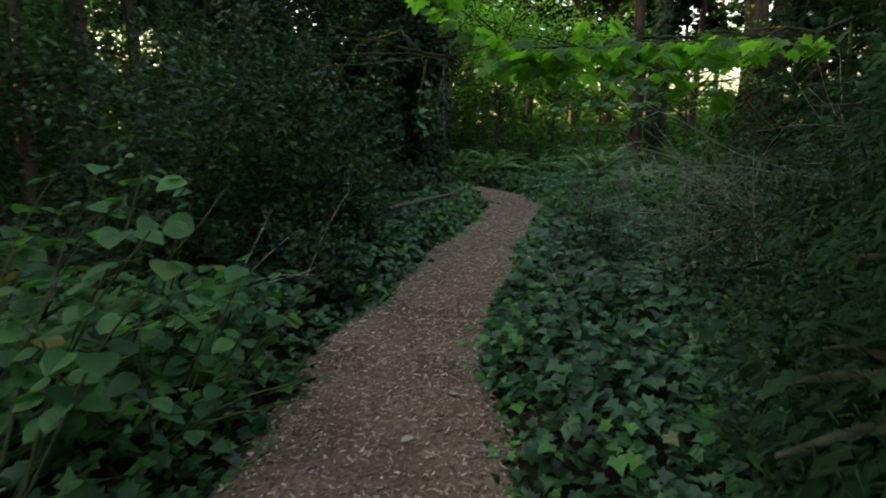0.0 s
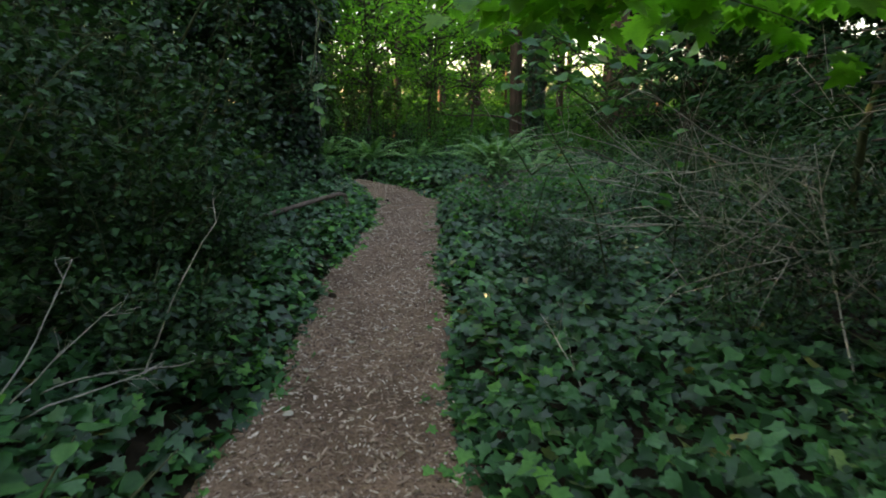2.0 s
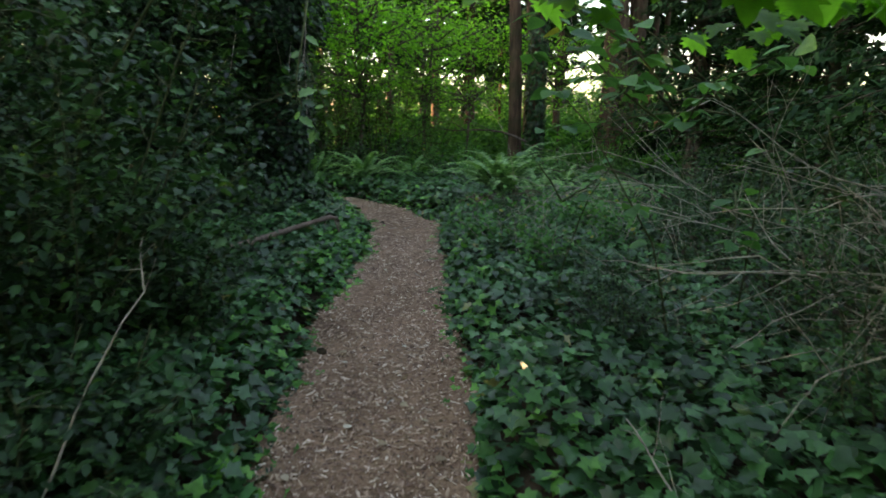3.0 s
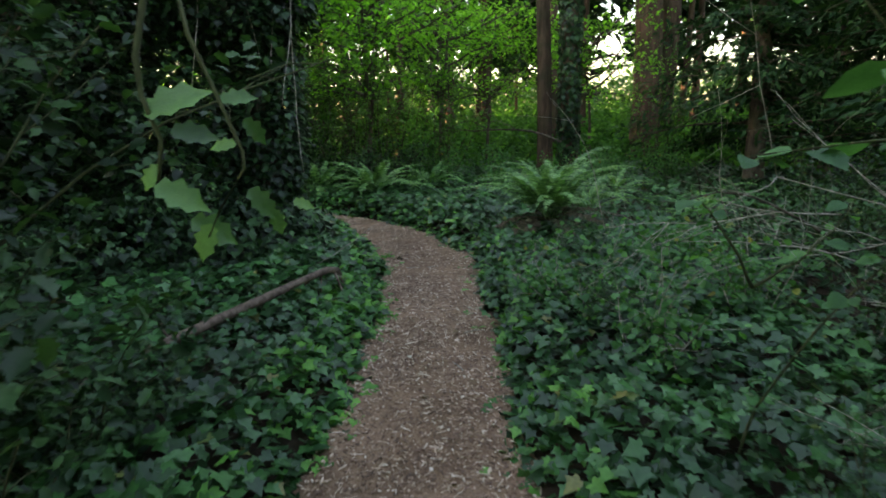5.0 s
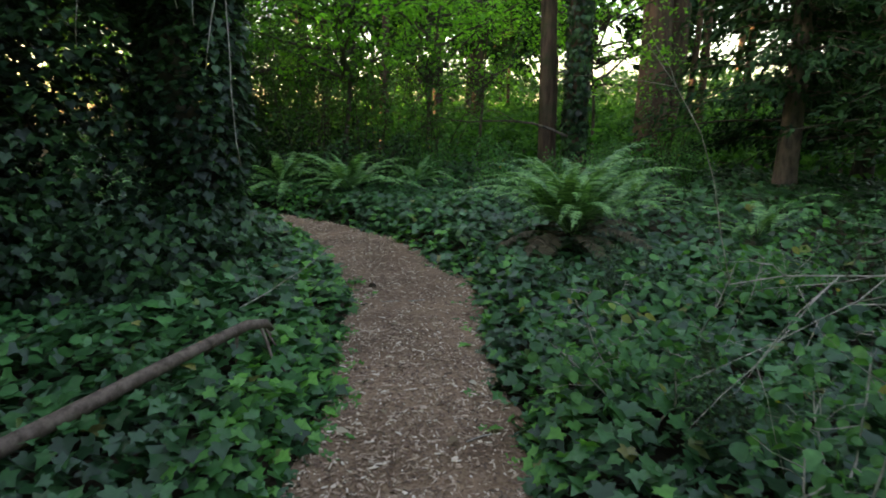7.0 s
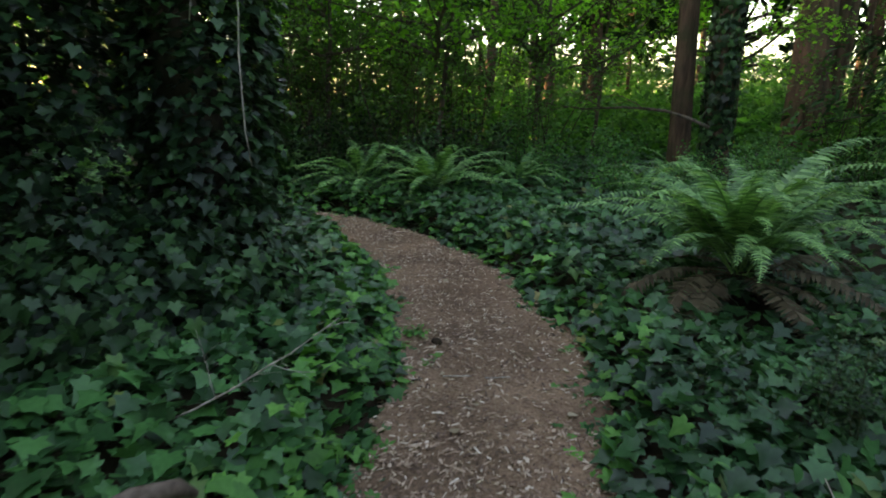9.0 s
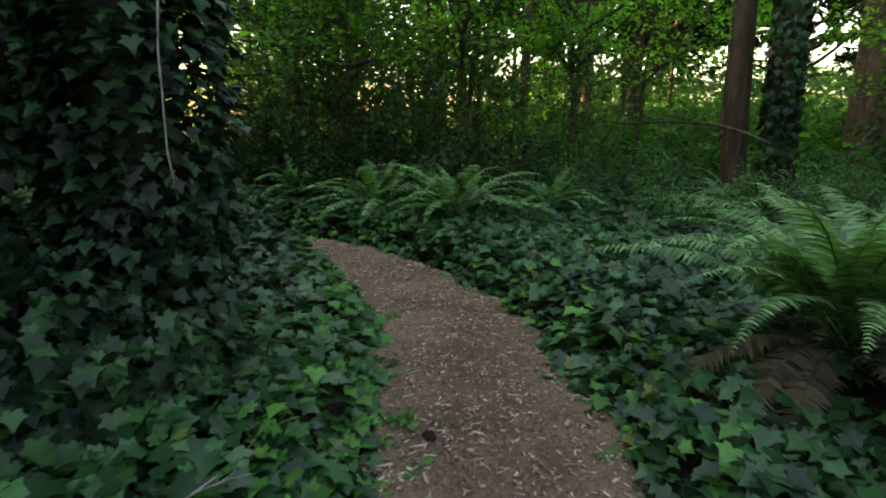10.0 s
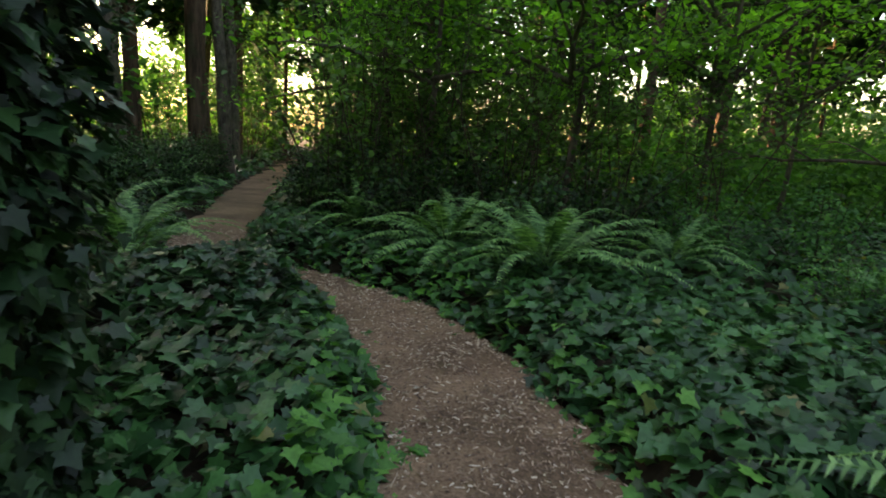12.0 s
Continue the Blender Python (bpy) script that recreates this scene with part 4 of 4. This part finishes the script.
# ---- hazel saplings in the brush on the right ----
ob = leafy_stems("hazel_sapling", "thin hazel sapling with flat layered leaves", (2.7, 6.5, 0.15),
                 [((0, 0, 0), (-0.25, -0.1, 1), 2.1), ((-0.3, -0.1, 1.5), (-1, -0.28, 0.45), 1.45), ((-0.3, -0.1, 1.6), (-1, -0.1, 0.5), 1.4), ((-0.3, -0.1, 1.5), (-0.8, 0.3, 0.3), 1.2), ((-0.2, -0.1, 1.0), (-0.7, -0.8, 0.4), 1.0)], "oval", 0.125, 75)
leafy_stems("hazel_sapling", "small sapling with light green oval leaves", (1.7, 7.3, 0.2),
            [((0, 0, 0), (-0.1, -0.05, 1), 1.35), ((0, 0, 0.8), (-0.5, -0.3, 0.7), 0.5), ((0, 0, 0.8), (0.6, -0.2, 0.6), 0.55)], "oval", 0.08, 30)
leafy_stems("hazel_sapling", "hazel sapling with broad drooping leaves that shine", (1.95, 6.15, 0.15),
            [((0, 0, 0), (-0.12, 0.02, 1), 2.1), ((-0.15, 0, 1.4), (-0.8, -0.2, 0.5), 1.05), ((-0.15, 0, 1.5), (-0.75, -0.45, 0.4), 0.95), ((-0.15, 0, 1.55), (-0.5, -0.1, 0.6), 0.9), ((-0.15, 0, 1.3), (-0.2, -0.8, 0.6), 0.8), ((-0.15, 0, 1.6), (0.3, -0.7, 0.4), 0.7)], "oval", 0.115, 110)
for x, y in ((2.0, 8.4), (3.1, 8.9), (4.2, 7.2), (3.6, 10.6), (2.0, 9.6)):
    geos = shrub_mesh(rng, 0.85, 0.7, 7, 7, 480, OVATE, 0.05, 0.006, jitter=0.06, start=0.3)
    shrub("low_shrub", "low twiggy shrub with small leaves in the ivy", "shrub", (x, y, 0.15), geos, M_DEAD, M_HAZEL, "low shrubs in the brush")

# ---- dead branches ----


def dead_branch(label, start, way, length, twigs, r0=0.012, sag=0.2, twig=0.5, spread=0.8, mat=M_DEAD, name="dead_branch"):
    ob = thing(name, label, "branch", start)
    g = Geo()
    p = bough(rng, (0, 0, 0), way, length, 0.16, sag, 10)
    tube(g, p, np.linspace(r0, r0 * 0.35, 10), 6)
    part("stem", g, mat, ob, smooth=True)
    d = unit(np.array(way, float))
    for i in range(twigs):
        k = rng.integers(2, 10)
        g = Geo()
        q = bough(rng, p[k], unit(d + rng.normal(size=3) * spread), length * twig * rng.uniform(0.4, 1.0), 0.25, 0.15, 6)
        tube(g, q, np.linspace(r0 * 0.45, r0 * 0.15, 6), 4)
        for j in range(2):
            q2 = bough(rng, q[rng.integers(2, 5)], unit(d + rng.normal(size=3)), length * twig * 0.35, 0.25, 0.2, 4)
            tube(g, q2, np.linspace(r0 * 0.22, r0 * 0.1, 4), 3)
        part("twig", g, mat, ob, smooth=True)
    return ob


lb = "bare pale dead branch tangled in the undergrowth"
for s, w, ln, k in (((3.3, 5.0, 0.3), (-1, 0.1, 0.6), 1.9, 8), ((3.9, 5.9, 0.2), (-1, -0.2, 0.75), 2.2, 9), ((2.2, 4.2, 0.25), (0.2, 0.5, 0.8), 1.3, 6), ((4.3, 7.3, 0.3), (-1, 0.2, 0.5), 2.4, 9),
                    ((3.2, 6.4, 0.2), (-0.5, -0.4, 1), 1.5, 7), ((4.2, 9.3, 0.9), (-1, -0.1, 0.1), 2.2, 9), ((4.6, 8.6, 0.3), (-0.9, 0.4, 0.5), 2.1, 8), ((2.6, 4.0, 0.3), (0.4, 0.3, 1.0), 1.5, 6), ((5.2, 6.5, 0.3), (-0.7, -0.4, 0.7), 2.4, 9)):
    dead_branch(lb, s, w, ln, k, 0.007)
dead_branch("long pale fallen branch leaning over the brush", (4.4, 5.6, 0.5), (-1, -0.05, 0.42), 2.7, 9, 0.014, 0.15, 0.35, 0.8)
for s, w, ln, k in (((2.9, 4.4, 0.4), (-0.8, 0.5, 0.5), 1.4, 8), ((3.6, 4.9, 0.5), (-1, 0.3, 0.3), 1.8, 9), ((3.0, 7.2, 0.4), (-0.9, -0.4, 0.45), 1.5, 8), ((3.9, 7.9, 0.6), (-1, -0.3, 0.3), 1.9, 9), ((2.6, 5.6, 0.3), (-0.3, -0.6, 0.9), 1.2, 8)):
    dead_branch(lb, s, w, ln, max(k - 2, 4), 0.006, 0.25, 0.5, 0.8)
for s, w, ln, k in (((3.1, 4.4, 0.95), (-1, 0.25, 0.12), 1.6, 7), ((2.9, 5.1, 0.8), (-1, -0.1, 0.35), 1.5, 7), ((3.4, 5.6, 1.15), (-1, -0.2, 0.05), 1.9, 8), ((2.6, 4.9, 0.6), (-0.7, 0.2, 0.7), 1.1, 6), ((3.9, 6.3, 1.1), (-1, -0.3, 0.1), 2.0, 8), ((3.0, 6.9, 0.8), (-1, 0.1, 0.3), 1.4, 6)):
    dead_branch(lb, s, w, ln, k, 0.0065, 0.15, 0.45, 0.7)
dead_branch("dark bare branch arching over the brush", (4.1, 9.2, 0.7), (-1, 0.1, 0.52), 1.75, 3, 0.014, 0.3, 0.25, 0.5, M_BARK2)
dead_branch("dark bare branch reaching over the path side", (3.6, 3.4, 2.0), (-0.9, 0.2, 0.12), 2.0, 4, 0.02, 0.2, 0.4, 0.6, M_BARK2)
dead_branch("bleached forked twig standing in the ivy", (0.95, 4.55, 0.2), (-0.25, 0.25, 1), 0.45, 3, 0.006, 0.3, 0.6, 0.6)
for w in ((0.5, 0.25, 0.8), (0.9, 0.1, 0.65), (0.7, 0.3, 0.5), (1, -0.1, 0.4)):
    dead_branch("pale dry stick from a fan of dead twigs", (-1.75, 4.65, 0.2), w, 0.85, 2, 0.006, 0.0, 0.35, 0.5)
dead_branch("thin dry bramble stem rising from the ivy", (-1.15, 5.0, 0.25), (0.25, 0.1, 1), 1.0, 1, 0.006, 0.0, 0.2, 0.4)
dead_branch("thin leaning pole through the holly", (-4.4, 8.9, 1.2), (0.75, 0.25, 0.75), 2.6, 2, 0.03, 0.0, 0.3, 0.4, M_BARK2)
dead_branch("dry twigs lying on the ivy", (0.05, 11.1, 0.34), (0.55, 0.25, 0.12), 0.7, 4, 0.005, 0.1, 0.5, 0.8)
dead_branch("dark branch arching through the thicket", (6.0, 18.8, 1.2), (-1, 0.5, 0.55), 3.4, 4, 0.03, 0.9, 0.3, 0.6, M_BARK2)

# fallen branch, propped on its twigs
ob = thing("fallen_branch", "bare fallen branch propped on broken twigs over the ivy", "branch", (0, 0, 0))
g = Geo()
p = np.array([(-1.95, 8.15, 0.12), (-1.5, 8.65, 0.2), (-1.15, 9.02, 0.265), (-0.9, 9.3, 0.31), (-0.62, 9.62, 0.345), (-0.33, 9.95, 0.38), (-0.12, 10.2, 0.405), (0.05, 10.38, 0.425), (0.15, 10.49, 0.435), (0.24, 10.57, 0.41), (0.27, 10.61, 0.36)])
tube(g, p, np.array([0.043, 0.041, 0.042, 0.038, 0.036, 0.034, 0.031, 0.030, 0.029, 0.026, 0.014]), 10)
part("stem", g, M_LOG, ob, smooth=True)
for a, b in (((0.0, 10.33, 0.41), (-0.08, 10.30, 0.12)), ((0.1, 10.44, 0.42), (0.1, 10.36, 0.1)), ((0.2, 10.54, 0.41), (0.42, 10.35, 0.02)), ((-0.9, 9.3, 0.32), (-0.98, 9.42, 0.40)), ((0.24, 10.57, 0.40), (0.29, 10.5, 0.3))):
    g = Geo()
    q = np.linspace(a, b, 6) + rng.normal(size=(6, 3)) * 0.012
    tube(g, q, np.linspace(0.011, 0.005, 6), 5)
    part("twig", g, M_LOG, ob, smooth=True)

# ---- sword ferns ----


def frond_geo(length, rise, curl, seed):
    """One frond: a stalk that arches over, with pinnae on both sides."""
    r = np.random.default_rng(seed)
    green = Geo()
    n = 52
    s = np.linspace(0, 1, n)
    ang = rise - curl * s ** 1.3
    p = np.column_stack([0.04 * np.sin(s * 3 + seed) * length, np.cumsum(np.cos(ang)), np.cumsum(np.sin(ang))])
    p[:, 1:] *= length / n
    tube(green, p[::5], np.linspace(0.0045, 0.0012, len(p[::5])), 4)
    k = np.arange(8, n)
    u = (k - 8) / (n - 9)
    size = length * 0.097 * np.clip(np.minimum(0.55 + u * 3, 1.12 * (1 - u) ** 0.62), 0.05, 1)
    tan = unit(np.gradient(p, axis=0))[k]
    up = unit(np.cross(tan, np.tile([-1.0, 0, 0], (len(k), 1))))
    pinna = (np.array([(-0.10, 0, 0), (0.13, 0, 0), (0.12, 0.35, 0.02), (-0.09, 0.45, 0.02), (0, 1, -0.12)]), np.array([(0, 1, 2), (0, 2, 3), (3, 2, 4)]))
    for sgn in (-1, 1):
        tip = unit(np.array([[sgn, 0, 0]]) + tan * 0.35 - up * (0.15 + 0.12 * r.normal(size=(len(k), 1))))
        scatter(green, pinna, p[k], up + r.normal(size=up.shape) * 0.12, tip, size * r.uniform(0.88, 1.08, len(k)))
    return green


fronds = [frond_geo(1.0, radians(a), radians(c), i).mesh("frond", M_FERN) for i, (a, c) in enumerate(((74, 88), (64, 84), (52, 72), (82, 98), (42, 64), (58, 92)))]
withered = [frond_geo(1.0, radians(a), radians(c), 20 + i).mesh("frond", M_FERN_DEAD) for i, (a, c) in enumerate(((14, 95), (26, 120)))]


def fern(label, at, size, count, dead=0, group="sword ferns", open_out=18, kinds=(0, 1, 2, 3, 4, 5)):
    ob = thing("sword_fern", label, "fern", at, group)
    for i in range(count + dead):
        a = i * 137.5 + rng.uniform(-20, 20)
        f = new("frond", fronds[kinds[int(rng.integers(0, len(kinds)))]] if i < count else withered[int(rng.integers(0, 2))])
        f.parent = ob
        if i >= count:
            tagged(f, "withered brown frond")
        s = size * rng.uniform(0.75, 1.12)
        f.matrix_basis = Matrix.Translation((0.03 * math.cos(a), 0.03 * math.sin(a), rng.uniform(0, 0.06))) @ pose(0, 0, 0, 0, 0, a) @ pose(0, 0, 0, rng.uniform(-8, 8) - open_out, rng.uniform(-12, 12), 0) @ Matrix.Scale(s, 4)
    return ob


fern("large sword fern with arching fresh green fronds above withered ones", (3.2, 12.8, 0.36), 1.42, 48, 14, open_out=1, kinds=(0, 1, 3, 5, 1, 2))
lb = "spreading sword fern at the edge of the thicket"
for x, y, s, n in ((1.45, 17.7, 1.4, 30), (0.35, 18.5, 1.35, 24), (2.75, 18.5, 1.15, 18), (-0.9, 19.3, 1.15, 18), (4.4, 17.6, 0.85, 12), (5.6, 19.0, 1.1, 14), (-3.6, 16.5, 1.15, 22), (-4.5, 17.8, 1.2, 22),
                   (-5.2, 20.2, 1.25, 20), (-2.3, 16.65, 1.2, 20), (-3.1, 17.2, 1.2, 18), (4.4, 14.1, 1.15, 18), (5.3, 12.6, 1.0, 14), (5.9, 15.9, 1.0, 12), (-5.9, 22.9, 1.2, 16), (-2.3, 21.6, 1.2, 16), (-3.0, 24.0, 1.0, 12)):
    fern(lb, (x, y, 0.26), s, n, 3, open_out=rng.uniform(4, 16))
geos = (trunk_geo(rng, 1.5, 0.03), *conifer_crown(rng, 1.5, 0.03, 0.1, 0.62, 64, 240, 0.055, NEEDLE))
tree("small dark conifer crowding the start of the path", (1.22, 1.5, 0.2), geos, M_BARK2, M_CONIFER, "young conifers")
# conifers on the right; the one at (2.3, 0.9) is unseen, added for shade
for x, y, h, rr in ((2.75, 2.9, 4.6, 1.25), (3.9, 4.0, 6.0, 1.7), (2.3, 0.9, 3.4, 1.2), (1.75, 1.7, 1.9, 0.8), (5.2, 5.0, 7.0, 2.0)):
    geos = (trunk_geo(rng, h, 0.05 + 0.008 * h), *conifer_crown(rng, h, 0.06, 0.35, rr, 110, 90, 0.11, FAR_SPRAY))
    tree("dark young conifer with low drooping sprays by the path", (x, y, 0.15), geos, M_BARK2, M_CONIFER, "young conifers")

# ---- litter on the trail ----
rng = np.random.default_rng(3)


def chip_geo(geo, at, turn, long, wide, thick, tiltx, tilty):
    """Flat splinters with pointed ends."""
    v = np.array([(-0.5, 0, -0.5), (-0.3, 0.5, -0.5), (0.4, 0.4, -0.5), (0.5, -0.1, -0.5), (0.2, -0.5, -0.5), (-0.3, 0.1, 0.5), (0.35, -0.1, 0.5)], float)
    tris = [(0, 4, 5), (4, 6, 5), (4, 3, 6), (3, 2, 6), (2, 5, 6), (2, 1, 5), (1, 0, 5)]
    n = len(at)
    w = v[None] * np.column_stack([long, wide, thick])[:, None]
    w[..., 2] += w[..., 0] * tiltx[:, None] + w[..., 1] * tilty[:, None]
    c, s = np.cos(turn)[:, None], np.sin(turn)[:, None]
    w = np.stack([w[..., 0] * c - w[..., 1] * s, w[..., 0] * s + w[..., 1] * c, w[..., 2]], -1) + at[:, None]
    off = (np.arange(n) * 7)[:, None, None]
    geo.add(w.reshape(-1, 3), (np.array(tris)[None] + off).reshape(-1, 3))


g = Geo()
pts, u = trail_points(rng, 58000, 1.2, 20, 1.15)
keep = rng.uniform(size=len(pts)) < 0.85 + 0.4 * waves(pts[:, 0], pts[:, 1], 2.2, 1.0) + 0.25 * waves(pts[:, 0], pts[:, 1], 6.0, 3.0) - 0.35 * (pts[:, 1] > 11.5)   # trodden bare in patches
pts = pts[keep]
n = len(pts)
z = 0.010 + rng.uniform(0, 0.012, n)
chip_geo(g, np.column_stack([pts, z]), rng.uniform(0, 6.28, n), rng.gamma(2.0, 0.0105, n) + 0.009, rng.gamma(3.0, 0.0021, n) + 0.0032, rng.uniform(0.002, 0.006, n), rng.normal(size=n) * 0.18, rng.normal(size=n) * 0.3)
part("wood_chips", g, M_CHIP, trail, "scattered brown bark and wood chips")["kind"] = "stuff"

chips = []
for i in range(6):
    g = Geo()
    chip_geo(g, np.zeros((1, 3)), np.zeros(1), np.array([rng.uniform(0.035, 0.09)]), np.array([rng.uniform(0.008, 0.018)]), np.array([0.004]), np.array([rng.normal() * 0.08]), np.array([rng.normal() * 0.1]))
    chips.append(g.mesh("wood_chip", M_CHIP))
pts, u = trail_points(rng, 280, 2.4, 17, 1.0)
for x, y in pts:
    c = new("wood_chip", chips[int(rng.integers(0, 6))])
    c.parent = trail
    c.matrix_basis = pose(x, y, 0.021, 0, 0, rng.uniform(0, 360))

# fallen leaves
pts, u = trail_points(rng, 60, 2.4, 16, 1.0)
m_dry, tnode, bnode = material("dry_leaf")
inf = tnode.nodes.new("ShaderNodeObjectInfo")
tnode.links.new(ramp(tnode, inf.outputs["Random"], [(0.0, (0.16, 0.10, 0.05)), (0.5, (0.34, 0.27, 0.17)), (1.0, (0.5, 0.45, 0.34))]), bnode.inputs["Base Color"])
bnode.inputs["Roughness"].default_value = 0.8
g = Geo()
g.add(*OVATE)
dry = g.mesh("fallen_leaf", m_dry)
for x, y in list(pts) + [(0.04, 4.51), (-0.39, 5.54), (-0.80, 3.47), (0.05, 3.45)]:
    ob = link_leaf(dry, "fallen_leaf", None, (x, y, 0.03), unit(np.array([0, 0, 1.0]) + rng.normal(size=3) * 0.15), (rng.normal(), rng.normal(), 0.05), rng.uniform(0.03, 0.07))
    tagged(ob, "pale dry fallen leaf lying on the path", "leaf", "fallen leaves on the path")
for x, y, a, l in ((1.269, 9.79, 20, 0.22), (1.2, 12.1, 5, 0.16), (1.42, 12.05, -12, 0.14), (0.2, 6.2, 60, 0.12), (0.95, 9.1, 100, 0.15)):
    g = Geo()
    tube(g, bough(rng, (-l / 2, 0, 0), (1, 0, 0), l, 0.1, 0, 6), np.linspace(0.005, 0.003, 6), 5)
    ob = part("stick", g, M_DEAD, None, "", True)
    tagged(ob, "short pale stick lying on the path", "stick", "sticks on the path")
    ob.matrix_basis = pose(x, y, 0.024, 0, 0, a)
g = Geo()
leafy(rng, g, SMALL, rng.normal(size=(60, 3)) * [0.06, 0.05, 0.01] + [0, 0, 0.03], 0.035, 0.4)
ob = part("weed", g, M_IVY_FRESH)
tagged(ob, "small weed sprouting in the middle of the path", "weed", kind="stuff")
ob.location = (0.98, 12.75, 0.01)
for x, y in ((-0.137, 7.035), (1.121, 12.6)):
    bm = bmesh.new()
    bmesh.ops.create_icosphere(bm, subdivisions=2, radius=0.035)
    for v in bm.verts:
        v.co *= 1 + 0.3 * noise.noise(v.co * 30)
        v.co.z *= 0.7
    me = bpy.data.meshes.new("clod")
    bm.to_mesh(me)
    bm.free()
    me.materials.append(M_SOIL)
    ob = new("clod", me)
    ob.location = (x, y, 0.025)
    tagged(ob, "small dark clod of earth on the path", "clod", "clods on the path")

# the ivy leaves next to the trail, one by one
rng = np.random.default_rng(8)
i = 0
while i < 290:
    k = int(rng.integers(0, len(LINE)))
    if not 3.0 < LINE[k, 1] < 16.5:
        continue
    sg = 1 if rng.uniform() < 0.5 else -1
    q = LINE[k, :2] + side[k] * sg * (LINE[k, 2] + rng.uniform(0.0, 0.35))
    dd = off_trail(*q)[0]
    if dd < -0.02:
        continue
    z = float(land(*q)[0]) + min(max(dd / 0.6, 0.1), 1.0) * 0.2 + 0.02
    a = rng.uniform(0, 6.28)
    link_leaf(leaf_mesh["fresh" if rng.uniform() < 0.45 else "ivy"], "leaf", ivy_bed, (q[0], q[1], z), unit(np.array([-sg * side[k][0] * 0.3, -sg * side[k][1] * 0.3, 1.0]) + rng.normal(size=3) * 0.25), (math.cos(a), math.sin(a) - 0.2, -0.3), rng.uniform(0.055, 0.10))
    i += 1
